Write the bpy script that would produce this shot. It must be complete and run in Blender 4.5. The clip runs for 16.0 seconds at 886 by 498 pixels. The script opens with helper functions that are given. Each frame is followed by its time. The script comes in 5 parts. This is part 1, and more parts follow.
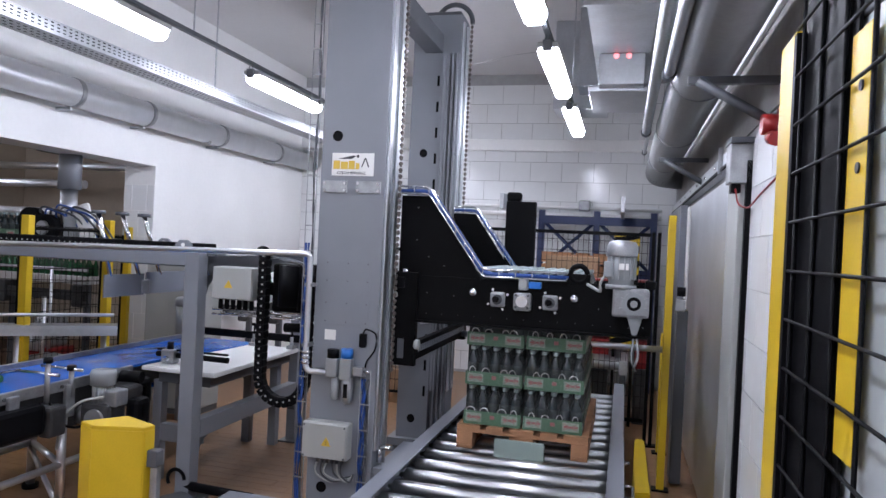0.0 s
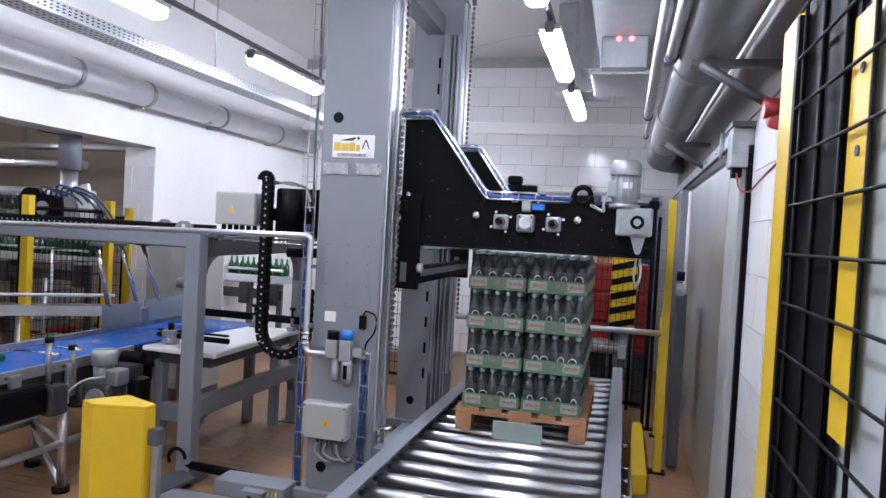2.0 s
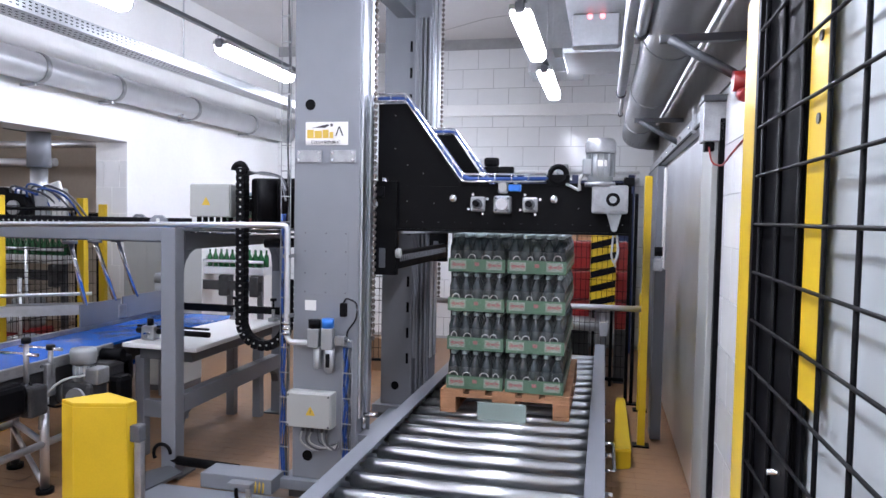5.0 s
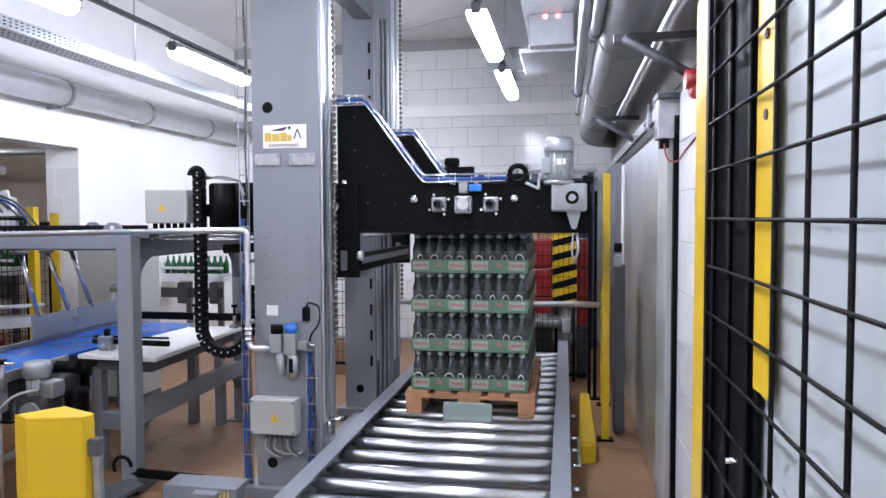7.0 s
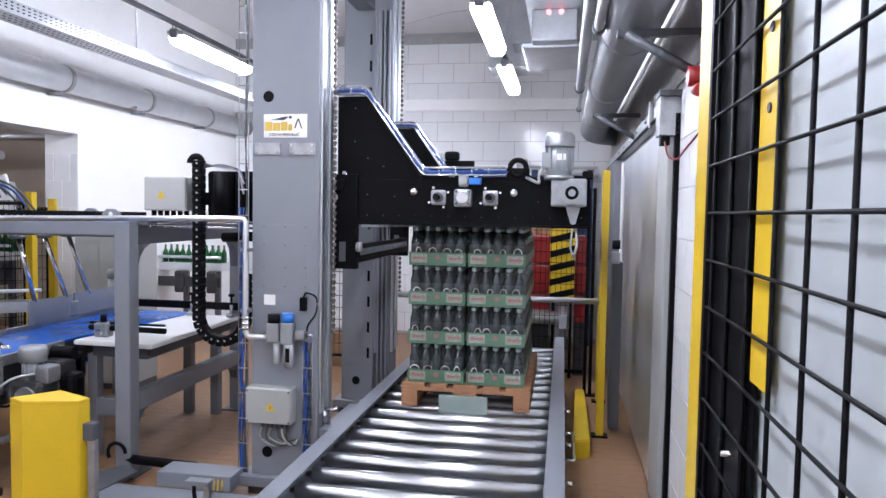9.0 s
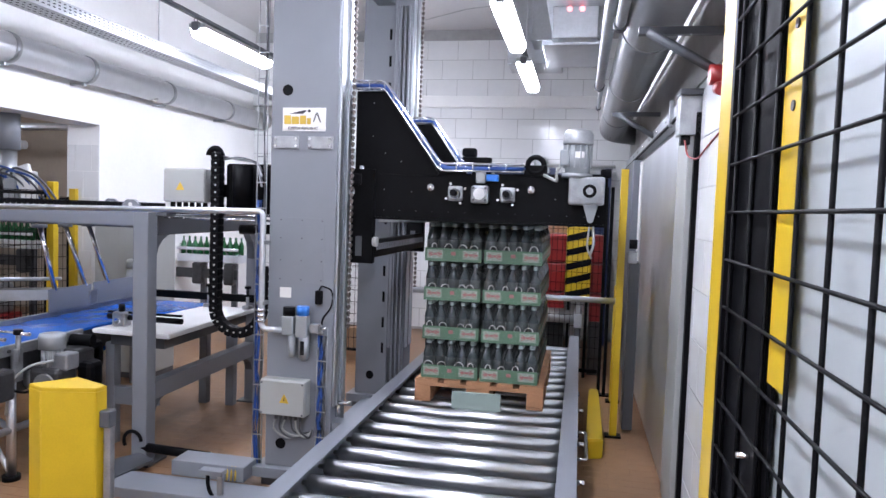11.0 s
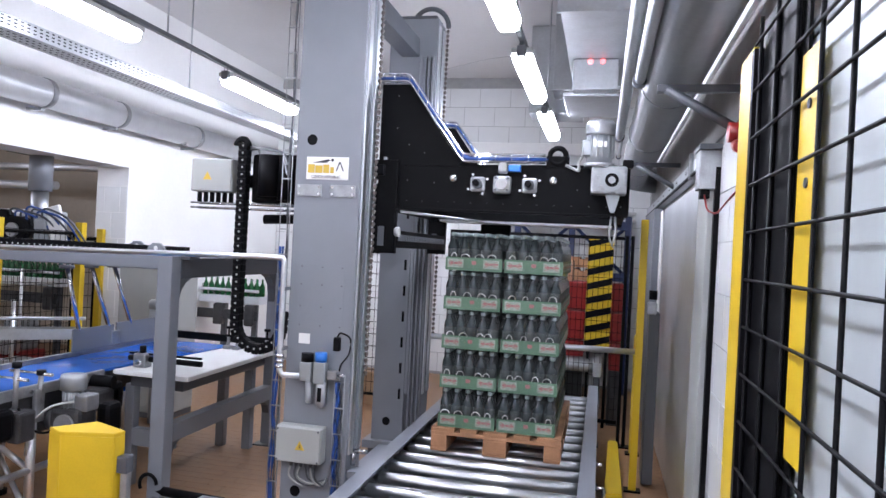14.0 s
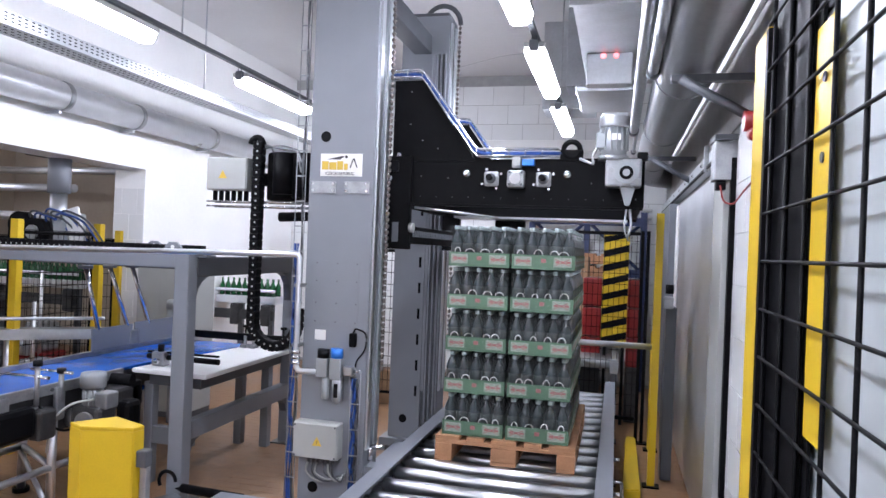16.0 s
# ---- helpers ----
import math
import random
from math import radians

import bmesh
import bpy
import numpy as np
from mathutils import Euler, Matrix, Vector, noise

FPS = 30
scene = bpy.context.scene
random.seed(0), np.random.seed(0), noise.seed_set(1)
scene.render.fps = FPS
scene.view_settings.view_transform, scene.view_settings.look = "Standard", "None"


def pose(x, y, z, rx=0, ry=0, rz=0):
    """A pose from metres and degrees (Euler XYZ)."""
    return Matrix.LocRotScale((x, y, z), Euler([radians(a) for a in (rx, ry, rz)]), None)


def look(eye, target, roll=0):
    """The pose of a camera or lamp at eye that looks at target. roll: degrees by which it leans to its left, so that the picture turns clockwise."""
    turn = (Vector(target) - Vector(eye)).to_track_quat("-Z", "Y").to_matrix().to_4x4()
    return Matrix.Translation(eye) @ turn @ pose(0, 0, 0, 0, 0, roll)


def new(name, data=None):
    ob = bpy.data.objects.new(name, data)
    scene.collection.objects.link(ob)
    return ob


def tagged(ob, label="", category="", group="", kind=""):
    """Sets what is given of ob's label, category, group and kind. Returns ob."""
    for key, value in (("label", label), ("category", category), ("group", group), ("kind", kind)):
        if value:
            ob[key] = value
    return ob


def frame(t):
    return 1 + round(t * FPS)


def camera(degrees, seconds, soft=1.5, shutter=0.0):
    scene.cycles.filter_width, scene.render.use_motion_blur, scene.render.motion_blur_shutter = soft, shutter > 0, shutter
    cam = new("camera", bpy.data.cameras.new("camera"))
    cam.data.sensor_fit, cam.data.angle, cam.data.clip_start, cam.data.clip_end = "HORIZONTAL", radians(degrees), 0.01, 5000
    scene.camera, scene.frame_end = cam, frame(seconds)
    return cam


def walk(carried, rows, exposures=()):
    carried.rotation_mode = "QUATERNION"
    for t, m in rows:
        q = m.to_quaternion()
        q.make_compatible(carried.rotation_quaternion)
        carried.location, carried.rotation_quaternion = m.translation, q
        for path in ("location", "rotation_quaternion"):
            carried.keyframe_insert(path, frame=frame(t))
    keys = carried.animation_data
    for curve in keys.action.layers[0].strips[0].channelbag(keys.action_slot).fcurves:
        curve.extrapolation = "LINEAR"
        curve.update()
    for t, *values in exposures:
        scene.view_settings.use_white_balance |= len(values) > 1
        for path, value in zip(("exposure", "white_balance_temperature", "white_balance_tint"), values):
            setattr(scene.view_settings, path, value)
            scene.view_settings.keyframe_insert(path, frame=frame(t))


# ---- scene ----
cam = camera(65.0, 16.0)
PATH = [
    (0, (0.5373, 0.6695, 1.7062), (0.0330, 2.6049, 1.7013), 2.79),
    (0.5, (0.5339, 0.6649, 1.7044), (0.0333, 2.6011, 1.6837), 2.96),
    (1, (0.5315, 0.6654, 1.7016), (0.0332, 2.6021, 1.6677), 3.32),
    (1.5, (0.5332, 0.6657, 1.7021), (0.0343, 2.6019, 1.6561), 3.65),
    (2, (0.5405, 0.6662, 1.7007), (0.0375, 2.6012, 1.6487), 3.18),
    (2.5, (0.5432, 0.6678, 1.6956), (0.0369, 2.6018, 1.6404), 2.52),
    (3, (0.5443, 0.6674, 1.6945), (0.0401, 2.6018, 1.6301), 2.30),
    (3.5, (0.5461, 0.6698, 1.6937), (0.0450, 2.6047, 1.6202), 2.35),
    (6, (0.5635, 0.6761, 1.6979), (0.1640, 2.6333, 1.6000), -0.01),
    (6.5, (0.5598, 0.6783, 1.6958), (0.1885, 2.6412, 1.6005), -0.04),
    (7, (0.5633, 0.6751, 1.6970), (0.2178, 2.6430, 1.6063), -0.22),
    (7.5, (0.5680, 0.6739, 1.6902), (0.2374, 2.6444, 1.6020), 0.04),
    (8, (0.5595, 0.6748, 1.6845), (0.2349, 2.6461, 1.5913), 0.61),
    (8.5, (0.5564, 0.6729, 1.6833), (0.2280, 2.6433, 1.5843), 0.78),
    (9, (0.5587, 0.6734, 1.6822), (0.2198, 2.6417, 1.5784), 0.98),
    (11.5, (0.5581, 0.6767, 1.6763), (0.1634, 2.6339, 1.5609), 2.08),
    (12, (0.5597, 0.6774, 1.6792), (0.1536, 2.6323, 1.5631), 2.05),
    (12.5, (0.5607, 0.6750, 1.6937), (0.1445, 2.6286, 1.5937), 1.97),
    (13, (0.5689, 0.6721, 1.7029), (0.1413, 2.6242, 1.6213), 1.92),
    (13.5, (0.5733, 0.6633, 1.7233), (0.1369, 2.6145, 1.6772), 2.08),
    (14, (0.5669, 0.6546, 1.7243), (0.1217, 2.6045, 1.7256), 2.90),
    (14.5, (0.5639, 0.6554, 1.7192), (0.1111, 2.6034, 1.7320), 3.38),
    (15, (0.5608, 0.6573, 1.7002), (0.0991, 2.6032, 1.7133), 2.95),
    (15.5, (0.5683, 0.6558, 1.6966), (0.0957, 2.5992, 1.7020), 2.34),
    (16, (0.5714, 0.6561, 1.6892), (0.0843, 2.5958, 1.6919), 2.26),
]
walk(cam, [(t, look(e, g, r)) for t, e, g, r in PATH],
     exposures=[(0, -0.7), (1.0, -0.54), (3.5, -0.34), (6.0, -0.16), (16.0, -0.16)])

# ---------------- world, exposure ----------------
world = bpy.data.worlds.new("world")
scene.world = world
world.use_nodes = True
world.node_tree.nodes["Background"].inputs[0].default_value = (0.75, 0.85, 1.0, 1)
world.node_tree.nodes["Background"].inputs[1].default_value = 0.05
scene.view_settings.exposure = 0.0

# ---------------- materials ----------------


def mat(name, color, rough=0.5, metal=0.0, var=0.12, scale=6.0, bump=0.05, fine=60.0, rvar=0.12, coat=0.0):
    m = bpy.data.materials.new(name)
    m.use_nodes = True
    nt = m.node_tree
    b = nt.nodes["Principled BSDF"]
    tc = nt.nodes.new("ShaderNodeTexCoord")
    n1 = nt.nodes.new("ShaderNodeTexNoise")
    n1.inputs["Scale"].default_value = scale
    n1.inputs["Detail"].default_value = 5
    n2 = nt.nodes.new("ShaderNodeTexNoise")
    n2.inputs["Scale"].default_value = fine
    n2.inputs["Detail"].default_value = 3
    for n in (n1, n2):
        nt.links.new(tc.outputs["Object"], n.inputs["Vector"])
    add = nt.nodes.new("ShaderNodeMath")
    add.operation = "MULTIPLY_ADD"
    nt.links.new(n2.outputs["Fac"], add.inputs[0])
    add.inputs[1].default_value = 0.35
    nt.links.new(n1.outputs["Fac"], add.inputs[2])
    ramp = nt.nodes.new("ShaderNodeValToRGB")
    ramp.color_ramp.elements[0].position, ramp.color_ramp.elements[1].position = 0.4, 0.95
    ramp.color_ramp.elements[0].color = (*[c * (1 - var) for c in color], 1)
    ramp.color_ramp.elements[1].color = (*[min(1, c * (1 + var)) for c in color], 1)
    nt.links.new(add.outputs[0], ramp.inputs[0])
    nt.links.new(ramp.outputs[0], b.inputs["Base Color"])
    mr = nt.nodes.new("ShaderNodeMapRange")
    nt.links.new(n1.outputs["Fac"], mr.inputs[0])
    mr.inputs["To Min"].default_value, mr.inputs["To Max"].default_value = max(0.03, rough - rvar), min(1, rough + rvar)
    nt.links.new(mr.outputs[0], b.inputs["Roughness"])
    b.inputs["Metallic"].default_value = metal
    b.inputs["Coat Weight"].default_value = coat
    if bump:
        bp = nt.nodes.new("ShaderNodeBump")
        bp.inputs["Strength"].default_value = bump
        bp.inputs["Distance"].default_value = 0.01
        nt.links.new(n2.outputs["Fac"], bp.inputs["Height"])
        nt.links.new(bp.outputs[0], b.inputs["Normal"])
    return m


def glow(name, color, strength):
    m = bpy.data.materials.new(name)
    m.use_nodes = True
    b = m.node_tree.nodes["Principled BSDF"]
    b.inputs["Base Color"].default_value = (0.9, 0.9, 0.9, 1)
    b.inputs["Emission Color"].default_value = (*color, 1)
    b.inputs["Emission Strength"].default_value = strength
    return m


def glassy(name, color, rough=0.05, ior=1.3, alpha=1.0, trans=1.0):
    m = bpy.data.materials.new(name)
    m.use_nodes = True
    b = m.node_tree.nodes["Principled BSDF"]
    b.inputs["Base Color"].default_value = (*color, 1)
    b.inputs["Roughness"].default_value = rough
    b.inputs["IOR"].default_value = ior
    b.inputs["Transmission Weight"].default_value = trans
    b.inputs["Alpha"].default_value = alpha
    return m


def brushed(name, color, rough, stretch, metal=1.0, bump=0.08):
    """Metal with grain drawn out along one axis, and soft stains."""
    m = mat(name, color, rough, metal, 0.1, 2.5, 0, 30.0, 0.1)
    nt = m.node_tree
    b = nt.nodes["Principled BSDF"]
    tc = nt.nodes.new("ShaderNodeTexCoord")
    mp = nt.nodes.new("ShaderNodeMapping")
    mp.inputs["Scale"].default_value = stretch
    n = nt.nodes.new("ShaderNodeTexNoise")
    n.inputs["Scale"].default_value = 1.0
    n.inputs["Detail"].default_value = 3
    bp = nt.nodes.new("ShaderNodeBump")
    bp.inputs["Strength"].default_value = bump
    bp.inputs["Distance"].default_value = 0.004
    nt.links.new(tc.outputs["Object"], mp.inputs["Vector"])
    nt.links.new(mp.outputs[0], n.inputs["Vector"])
    nt.links.new(n.outputs["Fac"], bp.inputs["Height"])
    nt.links.new(bp.outputs[0], b.inputs["Normal"])
    return m


GREY = mat("grey_machine_paint", (0.2, 0.212, 0.238), 0.42, 0, 0.07, 3, 0.03, 220)
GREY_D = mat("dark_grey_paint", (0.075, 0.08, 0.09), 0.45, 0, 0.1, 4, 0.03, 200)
BLACK = mat("black_powder_coat", (0.004, 0.004, 0.0045), 0.5, 0, 0.3, 5, 0.04, 300)
BLACK.node_tree.nodes["Principled BSDF"].inputs["Specular IOR Level"].default_value = 0.07
RUBBER = mat("black_plastic", (0.004, 0.004, 0.005), 0.5, 0, 0.25, 8, 0.05, 200)
RUBBER.node_tree.nodes["Principled BSDF"].inputs["Specular IOR Level"].default_value = 0.08
YELLOW = mat("yellow_paint", (0.6, 0.4, 0.015), 0.38, 0, 0.12, 4, 0.03, 150)
WHITE_BOX = mat("light_grey_enclosure", (0.36, 0.37, 0.355), 0.45, 0, 0.05, 5, 0.02, 200)
STEEL = brushed("stainless_steel", (0.74, 0.76, 0.79), 0.38, (3, 3, 120))
STEEL_X = brushed("roller_steel", (0.56, 0.57, 0.58), 0.3, (1.5, 40, 40), 1.0, 0.05)
GALV = mat("galvanised_sheet", (0.5, 0.52, 0.54), 0.38, 0.85, 0.14, 5, 0.05, 40)
ALU = mat("cast_aluminium", (0.34, 0.35, 0.36), 0.4, 0.7, 0.25, 14, 0.15, 120)
MOTOR = mat("silver_motor_paint", (0.3, 0.32, 0.33), 0.35, 0.25, 0.08, 7, 0.04, 120)
CHROME = mat("chrome", (0.75, 0.76, 0.78), 0.12, 1.0, 0.05, 8, 0.0, 100, 0.05)
CHAINM = mat("oiled_chain", (0.16, 0.14, 0.13), 0.4, 0.8, 0.3, 30, 0.1, 200)
WALLW = mat("white_wall_plaster", (0.87, 0.87, 0.86), 0.6, 0, 0.05, 1.3, 0.08, 25)
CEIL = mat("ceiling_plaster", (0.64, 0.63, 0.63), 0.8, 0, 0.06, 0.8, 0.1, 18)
TILE = mat("glazed_white_tile", (0.78, 0.79, 0.79), 0.16, 0, 0.035, 2.5, 0.01, 12, 0.06)
GROUT = mat("grey_grout", (0.38, 0.38, 0.38), 0.85, 0, 0.15, 8, 0.1, 80)
WOOD = mat("pallet_wood", (0.36, 0.18, 0.09), 0.75, 0, 0.3, 7, 0.25, 90)
BLUEBELT = mat("blue_conveyor_belt", (0.016, 0.12, 0.5), 0.2, 0, 0.12, 3, 0.02, 120)
WHITEPE = mat("white_plastic_sheet", (0.78, 0.78, 0.77), 0.4, 0, 0.05, 4, 0.02, 100)
GREENP = mat("green_plastic", (0.02, 0.2, 0.06), 0.4, 0, 0.2, 6, 0.03, 100)
GREENGLASS = mat("green_bottle_glass", (0.012, 0.1, 0.03), 0.15, 0, 0.3, 20, 0.0, 90)
GREENTRAY = mat("green_printed_tray", (0.06, 0.135, 0.075), 0.45, 0, 0.16, 14, 0.03, 120, 0.12, 0.25)
PRINTW = mat("pale_tray_print", (0.24, 0.29, 0.235), 0.45, 0, 0.35, 60, 0.02, 150)
PRINTR = mat("red_tray_print", (0.3, 0.1, 0.1), 0.45, 0, 0.25, 50, 0.02, 150)
BOTTLE = mat("dark_bottle", (0.014, 0.022, 0.024), 0.13, 0, 0.5, 25, 0.0, 90, 0.05, 0.0)
CAPM = mat("bottle_cap", (0.34, 0.4, 0.4), 0.3, 0.3, 0.15, 30, 0, 90)
LABELM = mat("bottle_label", (0.035, 0.045, 0.045), 0.35, 0, 0.35, 30, 0, 90)
FILM = glassy("shrink_film", (0.93, 0.97, 0.96), 0.1, 1.4, 0.02, 0.0)
BLUEP = mat("blue_plastic", (0.02, 0.16, 0.55), 0.35, 0, 0.1, 8, 0.02, 100)
BLUECABLE = mat("blue_hose", (0.02, 0.07, 0.27), 0.4, 0, 0.15, 12, 0.02, 100)
REDP = mat("red_plastic", (0.24, 0.012, 0.012), 0.35, 0, 0.2, 5, 0.03, 80)
BLUEFRAME = mat("blue_rack_paint", (0.012, 0.025, 0.09), 0.45, 0, 0.15, 5, 0.03, 80)
PANEL = mat("pale_panel", (0.4, 0.435, 0.445), 0.35, 0, 0.04, 1.5, 0.02, 30)
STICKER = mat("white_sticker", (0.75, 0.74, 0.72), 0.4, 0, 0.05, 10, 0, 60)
LOGO_Y = mat("yellow_print", (0.6, 0.4, 0.05), 0.4, 0, 0.05, 10, 0, 60)
LOGO_K = mat("black_print", (0.03, 0.03, 0.035), 0.4, 0, 0.05, 10, 0, 60)
CARD = mat("brown_carton", (0.34, 0.21, 0.12), 0.7, 0, 0.2, 5, 0.05, 60)
LAMP = glow("lamp_diffuser", (0.9, 0.94, 1.12), 66.0)
# same glow as LAMP, kept apart for the left row
LAMP_L = glow("lamp_diffuser_left", (0.9, 0.94, 1.12), 66.0)
REDGLOW = glow("red_indicator", (1.0, 0.03, 0.02), 2.0)
BROWNST = mat("dark_gearbox", (0.05, 0.05, 0.052), 0.4, 0.4, 0.4, 9, 0.1, 80)

# brown floor tiles, long and narrow, with wear
FLOORM = mat("brown_floor_tile", (0.24, 0.13, 0.064), 0.45, 0, 0.25, 1.6, 0.05, 14)
FLOORJ = mat("floor_joint", (0.12, 0.07, 0.045), 0.8, 0, 0.2, 5, 0.1, 50)

# ---------------- mesh helpers ----------------


def box(bm, x0, x1, y0, y1, z0, z1, bev=0.0, m=None, mi=0):
    r = bmesh.ops.create_cube(bm, size=1, matrix=(m or Matrix()) @ Matrix.LocRotScale(((x0 + x1) / 2, (y0 + y1) / 2, (z0 + z1) / 2), None, (x1 - x0, y1 - y0, z1 - z0)))
    fs = {f for v in r["verts"] for f in v.link_faces}
    if bev:
        es = list({e for v in r["verts"] for e in v.link_edges})
        g = bmesh.ops.bevel(bm, geom=es, offset=bev, segments=2, profile=0.5, affect="EDGES")
        fs = set(g["faces"]) | {f for f in fs if f.is_valid}
    for f in fs:
        f.material_index = mi
    return bm


def rod(bm, p0, p1, r, seg=12, r2=None, mi=0, smooth=True):
    a, b = Vector(p0), Vector(p1)
    d = b - a
    m = Matrix.Translation((a + b) / 2) @ d.to_track_quat("Z", "Y").to_matrix().to_4x4()
    g = bmesh.ops.create_cone(bm, cap_ends=True, segments=seg, radius1=r, radius2=r if r2 is None else r2, depth=d.length, matrix=m)
    for f in {f for v in g["verts"] for f in v.link_faces}:
        f.material_index = mi
        f.smooth = smooth and len(f.verts) == 4
    return bm


def pipe(bm, pts, r, seg=8, mi=0):
    """A round tube along a line of points."""
    pts = [Vector(p) for p in pts]
    rings = []
    for i, p in enumerate(pts):
        d = (pts[min(i + 1, len(pts) - 1)] - pts[max(i - 1, 0)]).normalized()
        q = d.to_track_quat("Z", "Y")
        rings.append([bm.verts.new(p + q @ Vector((r * math.cos(k * math.tau / seg), r * math.sin(k * math.tau / seg), 0))) for k in range(seg)])
    for a, b in zip(rings, rings[1:]):
        for k in range(seg):
            f = bm.faces.new((a[k], a[(k + 1) % seg], b[(k + 1) % seg], b[k]))
            f.smooth, f.material_index = True, mi
    for ring, rev in ((rings[0], True), (rings[-1], False)):
        f = bm.faces.new(ring[::-1] if rev else ring)
        f.material_index = mi
    return bm


def bend(pts, r=0.06, n=5):
    """Rounds the corners of a line of points."""
    pts = [Vector(p) for p in pts]
    out = [pts[0]]
    for a, b, c in zip(pts, pts[1:], pts[2:]):
        u, v = (a - b), (c - b)
        k = min(r, u.length * 0.45, v.length * 0.45)
        p, q = b + u.normalized() * k, b + v.normalized() * k
        for i in range(n + 1):
            s = i / n
            out.append(p * (1 - s) ** 2 + b * 2 * s * (1 - s) + q * s * s)
    return out + [pts[-1]]


def prism(bm, poly, y0, y1, mi=0):
    """An outline in x and z, given thickness along y."""
    a = [bm.verts.new((x, y0, z)) for x, z in poly]
    b = [bm.verts.new((x, y1, z)) for x, z in poly]
    n = len(poly)
    fs = [bm.faces.new(a), bm.faces.new(b[::-1])]
    fs += [bm.faces.new((a[k], b[k], b[(k + 1) % n], a[(k + 1) % n])) for k in range(n)]
    for f in fs:
        f.material_index = mi
    bmesh.ops.recalc_face_normals(bm, faces=fs)
    return bm


def lathe(bm, rows, seg=12, at=(0, 0, 0), mi=0):
    """A turned shape about z from rows of radius and height."""
    rings = [[bm.verts.new((at[0] + r * math.cos(k * math.tau / seg), at[1] + r * math.sin(k * math.tau / seg), at[2] + z)) for k in range(seg)] for r, z in rows]
    for a, b in zip(rings, rings[1:]):
        for k in range(seg):
            f = bm.faces.new((a[k], a[(k + 1) % seg], b[(k + 1) % seg], b[k]))
            f.smooth, f.material_index = True, mi
    bm.faces.new(rings[0][::-1]).material_index = mi
    bm.faces.new(rings[-1]).material_index = mi
    return bm


ORIGIN, PLACE, VIEW_SCALE = {}, {}, {}


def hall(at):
    """Squashes depths to fit the camera's view: the front column's face goes from 5.4 to 4.475."""
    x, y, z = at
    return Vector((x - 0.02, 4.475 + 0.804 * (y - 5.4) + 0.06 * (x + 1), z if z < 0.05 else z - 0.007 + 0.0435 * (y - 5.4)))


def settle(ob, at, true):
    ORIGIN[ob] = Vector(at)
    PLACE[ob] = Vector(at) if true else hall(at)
    # far floor-standing things grow taller so their tops fit the camera's view
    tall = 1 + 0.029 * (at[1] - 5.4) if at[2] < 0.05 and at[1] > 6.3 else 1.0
    VIEW_SCALE[ob] = (1.0, 1.0) if true else (0.804, tall)
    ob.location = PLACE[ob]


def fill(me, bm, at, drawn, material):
    """Turns a bmesh into a mesh about its origin, scaled in y and z to fit the view."""
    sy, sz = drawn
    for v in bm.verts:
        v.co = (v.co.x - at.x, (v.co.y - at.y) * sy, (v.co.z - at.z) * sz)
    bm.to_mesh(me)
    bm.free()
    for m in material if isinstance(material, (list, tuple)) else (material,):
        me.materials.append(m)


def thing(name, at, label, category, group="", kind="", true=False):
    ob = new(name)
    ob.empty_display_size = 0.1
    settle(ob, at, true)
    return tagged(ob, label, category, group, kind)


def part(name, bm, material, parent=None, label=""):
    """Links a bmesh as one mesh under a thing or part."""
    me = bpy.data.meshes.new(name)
    fill(me, bm, ORIGIN[parent], VIEW_SCALE[parent], material)
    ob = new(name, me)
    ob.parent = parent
    ORIGIN[ob], VIEW_SCALE[ob] = ORIGIN[parent], VIEW_SCALE[parent]
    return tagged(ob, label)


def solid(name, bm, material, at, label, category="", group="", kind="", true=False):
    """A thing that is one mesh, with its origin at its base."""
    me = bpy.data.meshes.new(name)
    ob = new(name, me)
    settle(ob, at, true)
    fill(me, bm, ORIGIN[ob], VIEW_SCALE[ob], material)
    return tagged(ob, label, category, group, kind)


def B(*a, **k):
    return box(bmesh.new(), *a, **k)


def R(*a, **k):
    return rod(bmesh.new(), *a, **k)


def words(name, text, size, at, material, parent, turn=(90, 0, 0), depth=0.001, label=""):
    cu = bpy.data.curves.new(name, "FONT")
    cu.body, cu.size, cu.extrude = text, size, depth
    tmp = bpy.data.objects.new(name, cu)
    scene.collection.objects.link(tmp)
    me = bpy.data.meshes.new_from_object(tmp.evaluated_get(bpy.context.evaluated_depsgraph_get()))
    bpy.data.objects.remove(tmp)
    me.transform(pose(at[0], at[1], at[2], *turn))
    me.transform(Matrix.Translation(-ORIGIN[parent]))
    me.materials.clear()
    me.materials.append(material)
    ob = new(name, me)
    ob.parent = parent
    return tagged(ob, label)


S = "structure"
YB = 10.05  # back wall
XL = -4.1   # left wall
XR = 1.17   # right wall
ZC = 4.1    # ceiling
YO = 6.757  # far jamb of the opening in the left wall

# ---------------- setting ----------------
floor = solid("floor", B(-9, XR + 0.3, -3, YB + 0.3, -0.2, -0.004), FLOORJ, (0, 0, 0), "brown narrow tiled factory floor, worn", "floor", kind=S, true=True)
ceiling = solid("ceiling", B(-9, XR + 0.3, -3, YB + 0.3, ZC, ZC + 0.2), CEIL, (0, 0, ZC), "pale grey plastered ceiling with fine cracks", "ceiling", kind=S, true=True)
wall_back = solid("wall_back", B(XL, XR + 0.3, YB, YB + 0.3, 0, ZC), GROUT, (0, YB, 0), "white tiled end wall with grey joints", "wall", kind=S, true=True)
wall_right = solid("wall_right", B(XR, XR + 0.3, -3, YB, 0, ZC), GROUT, (XR, 0, 0), "white tiled side wall with grey joints", "wall", kind=S, true=True)
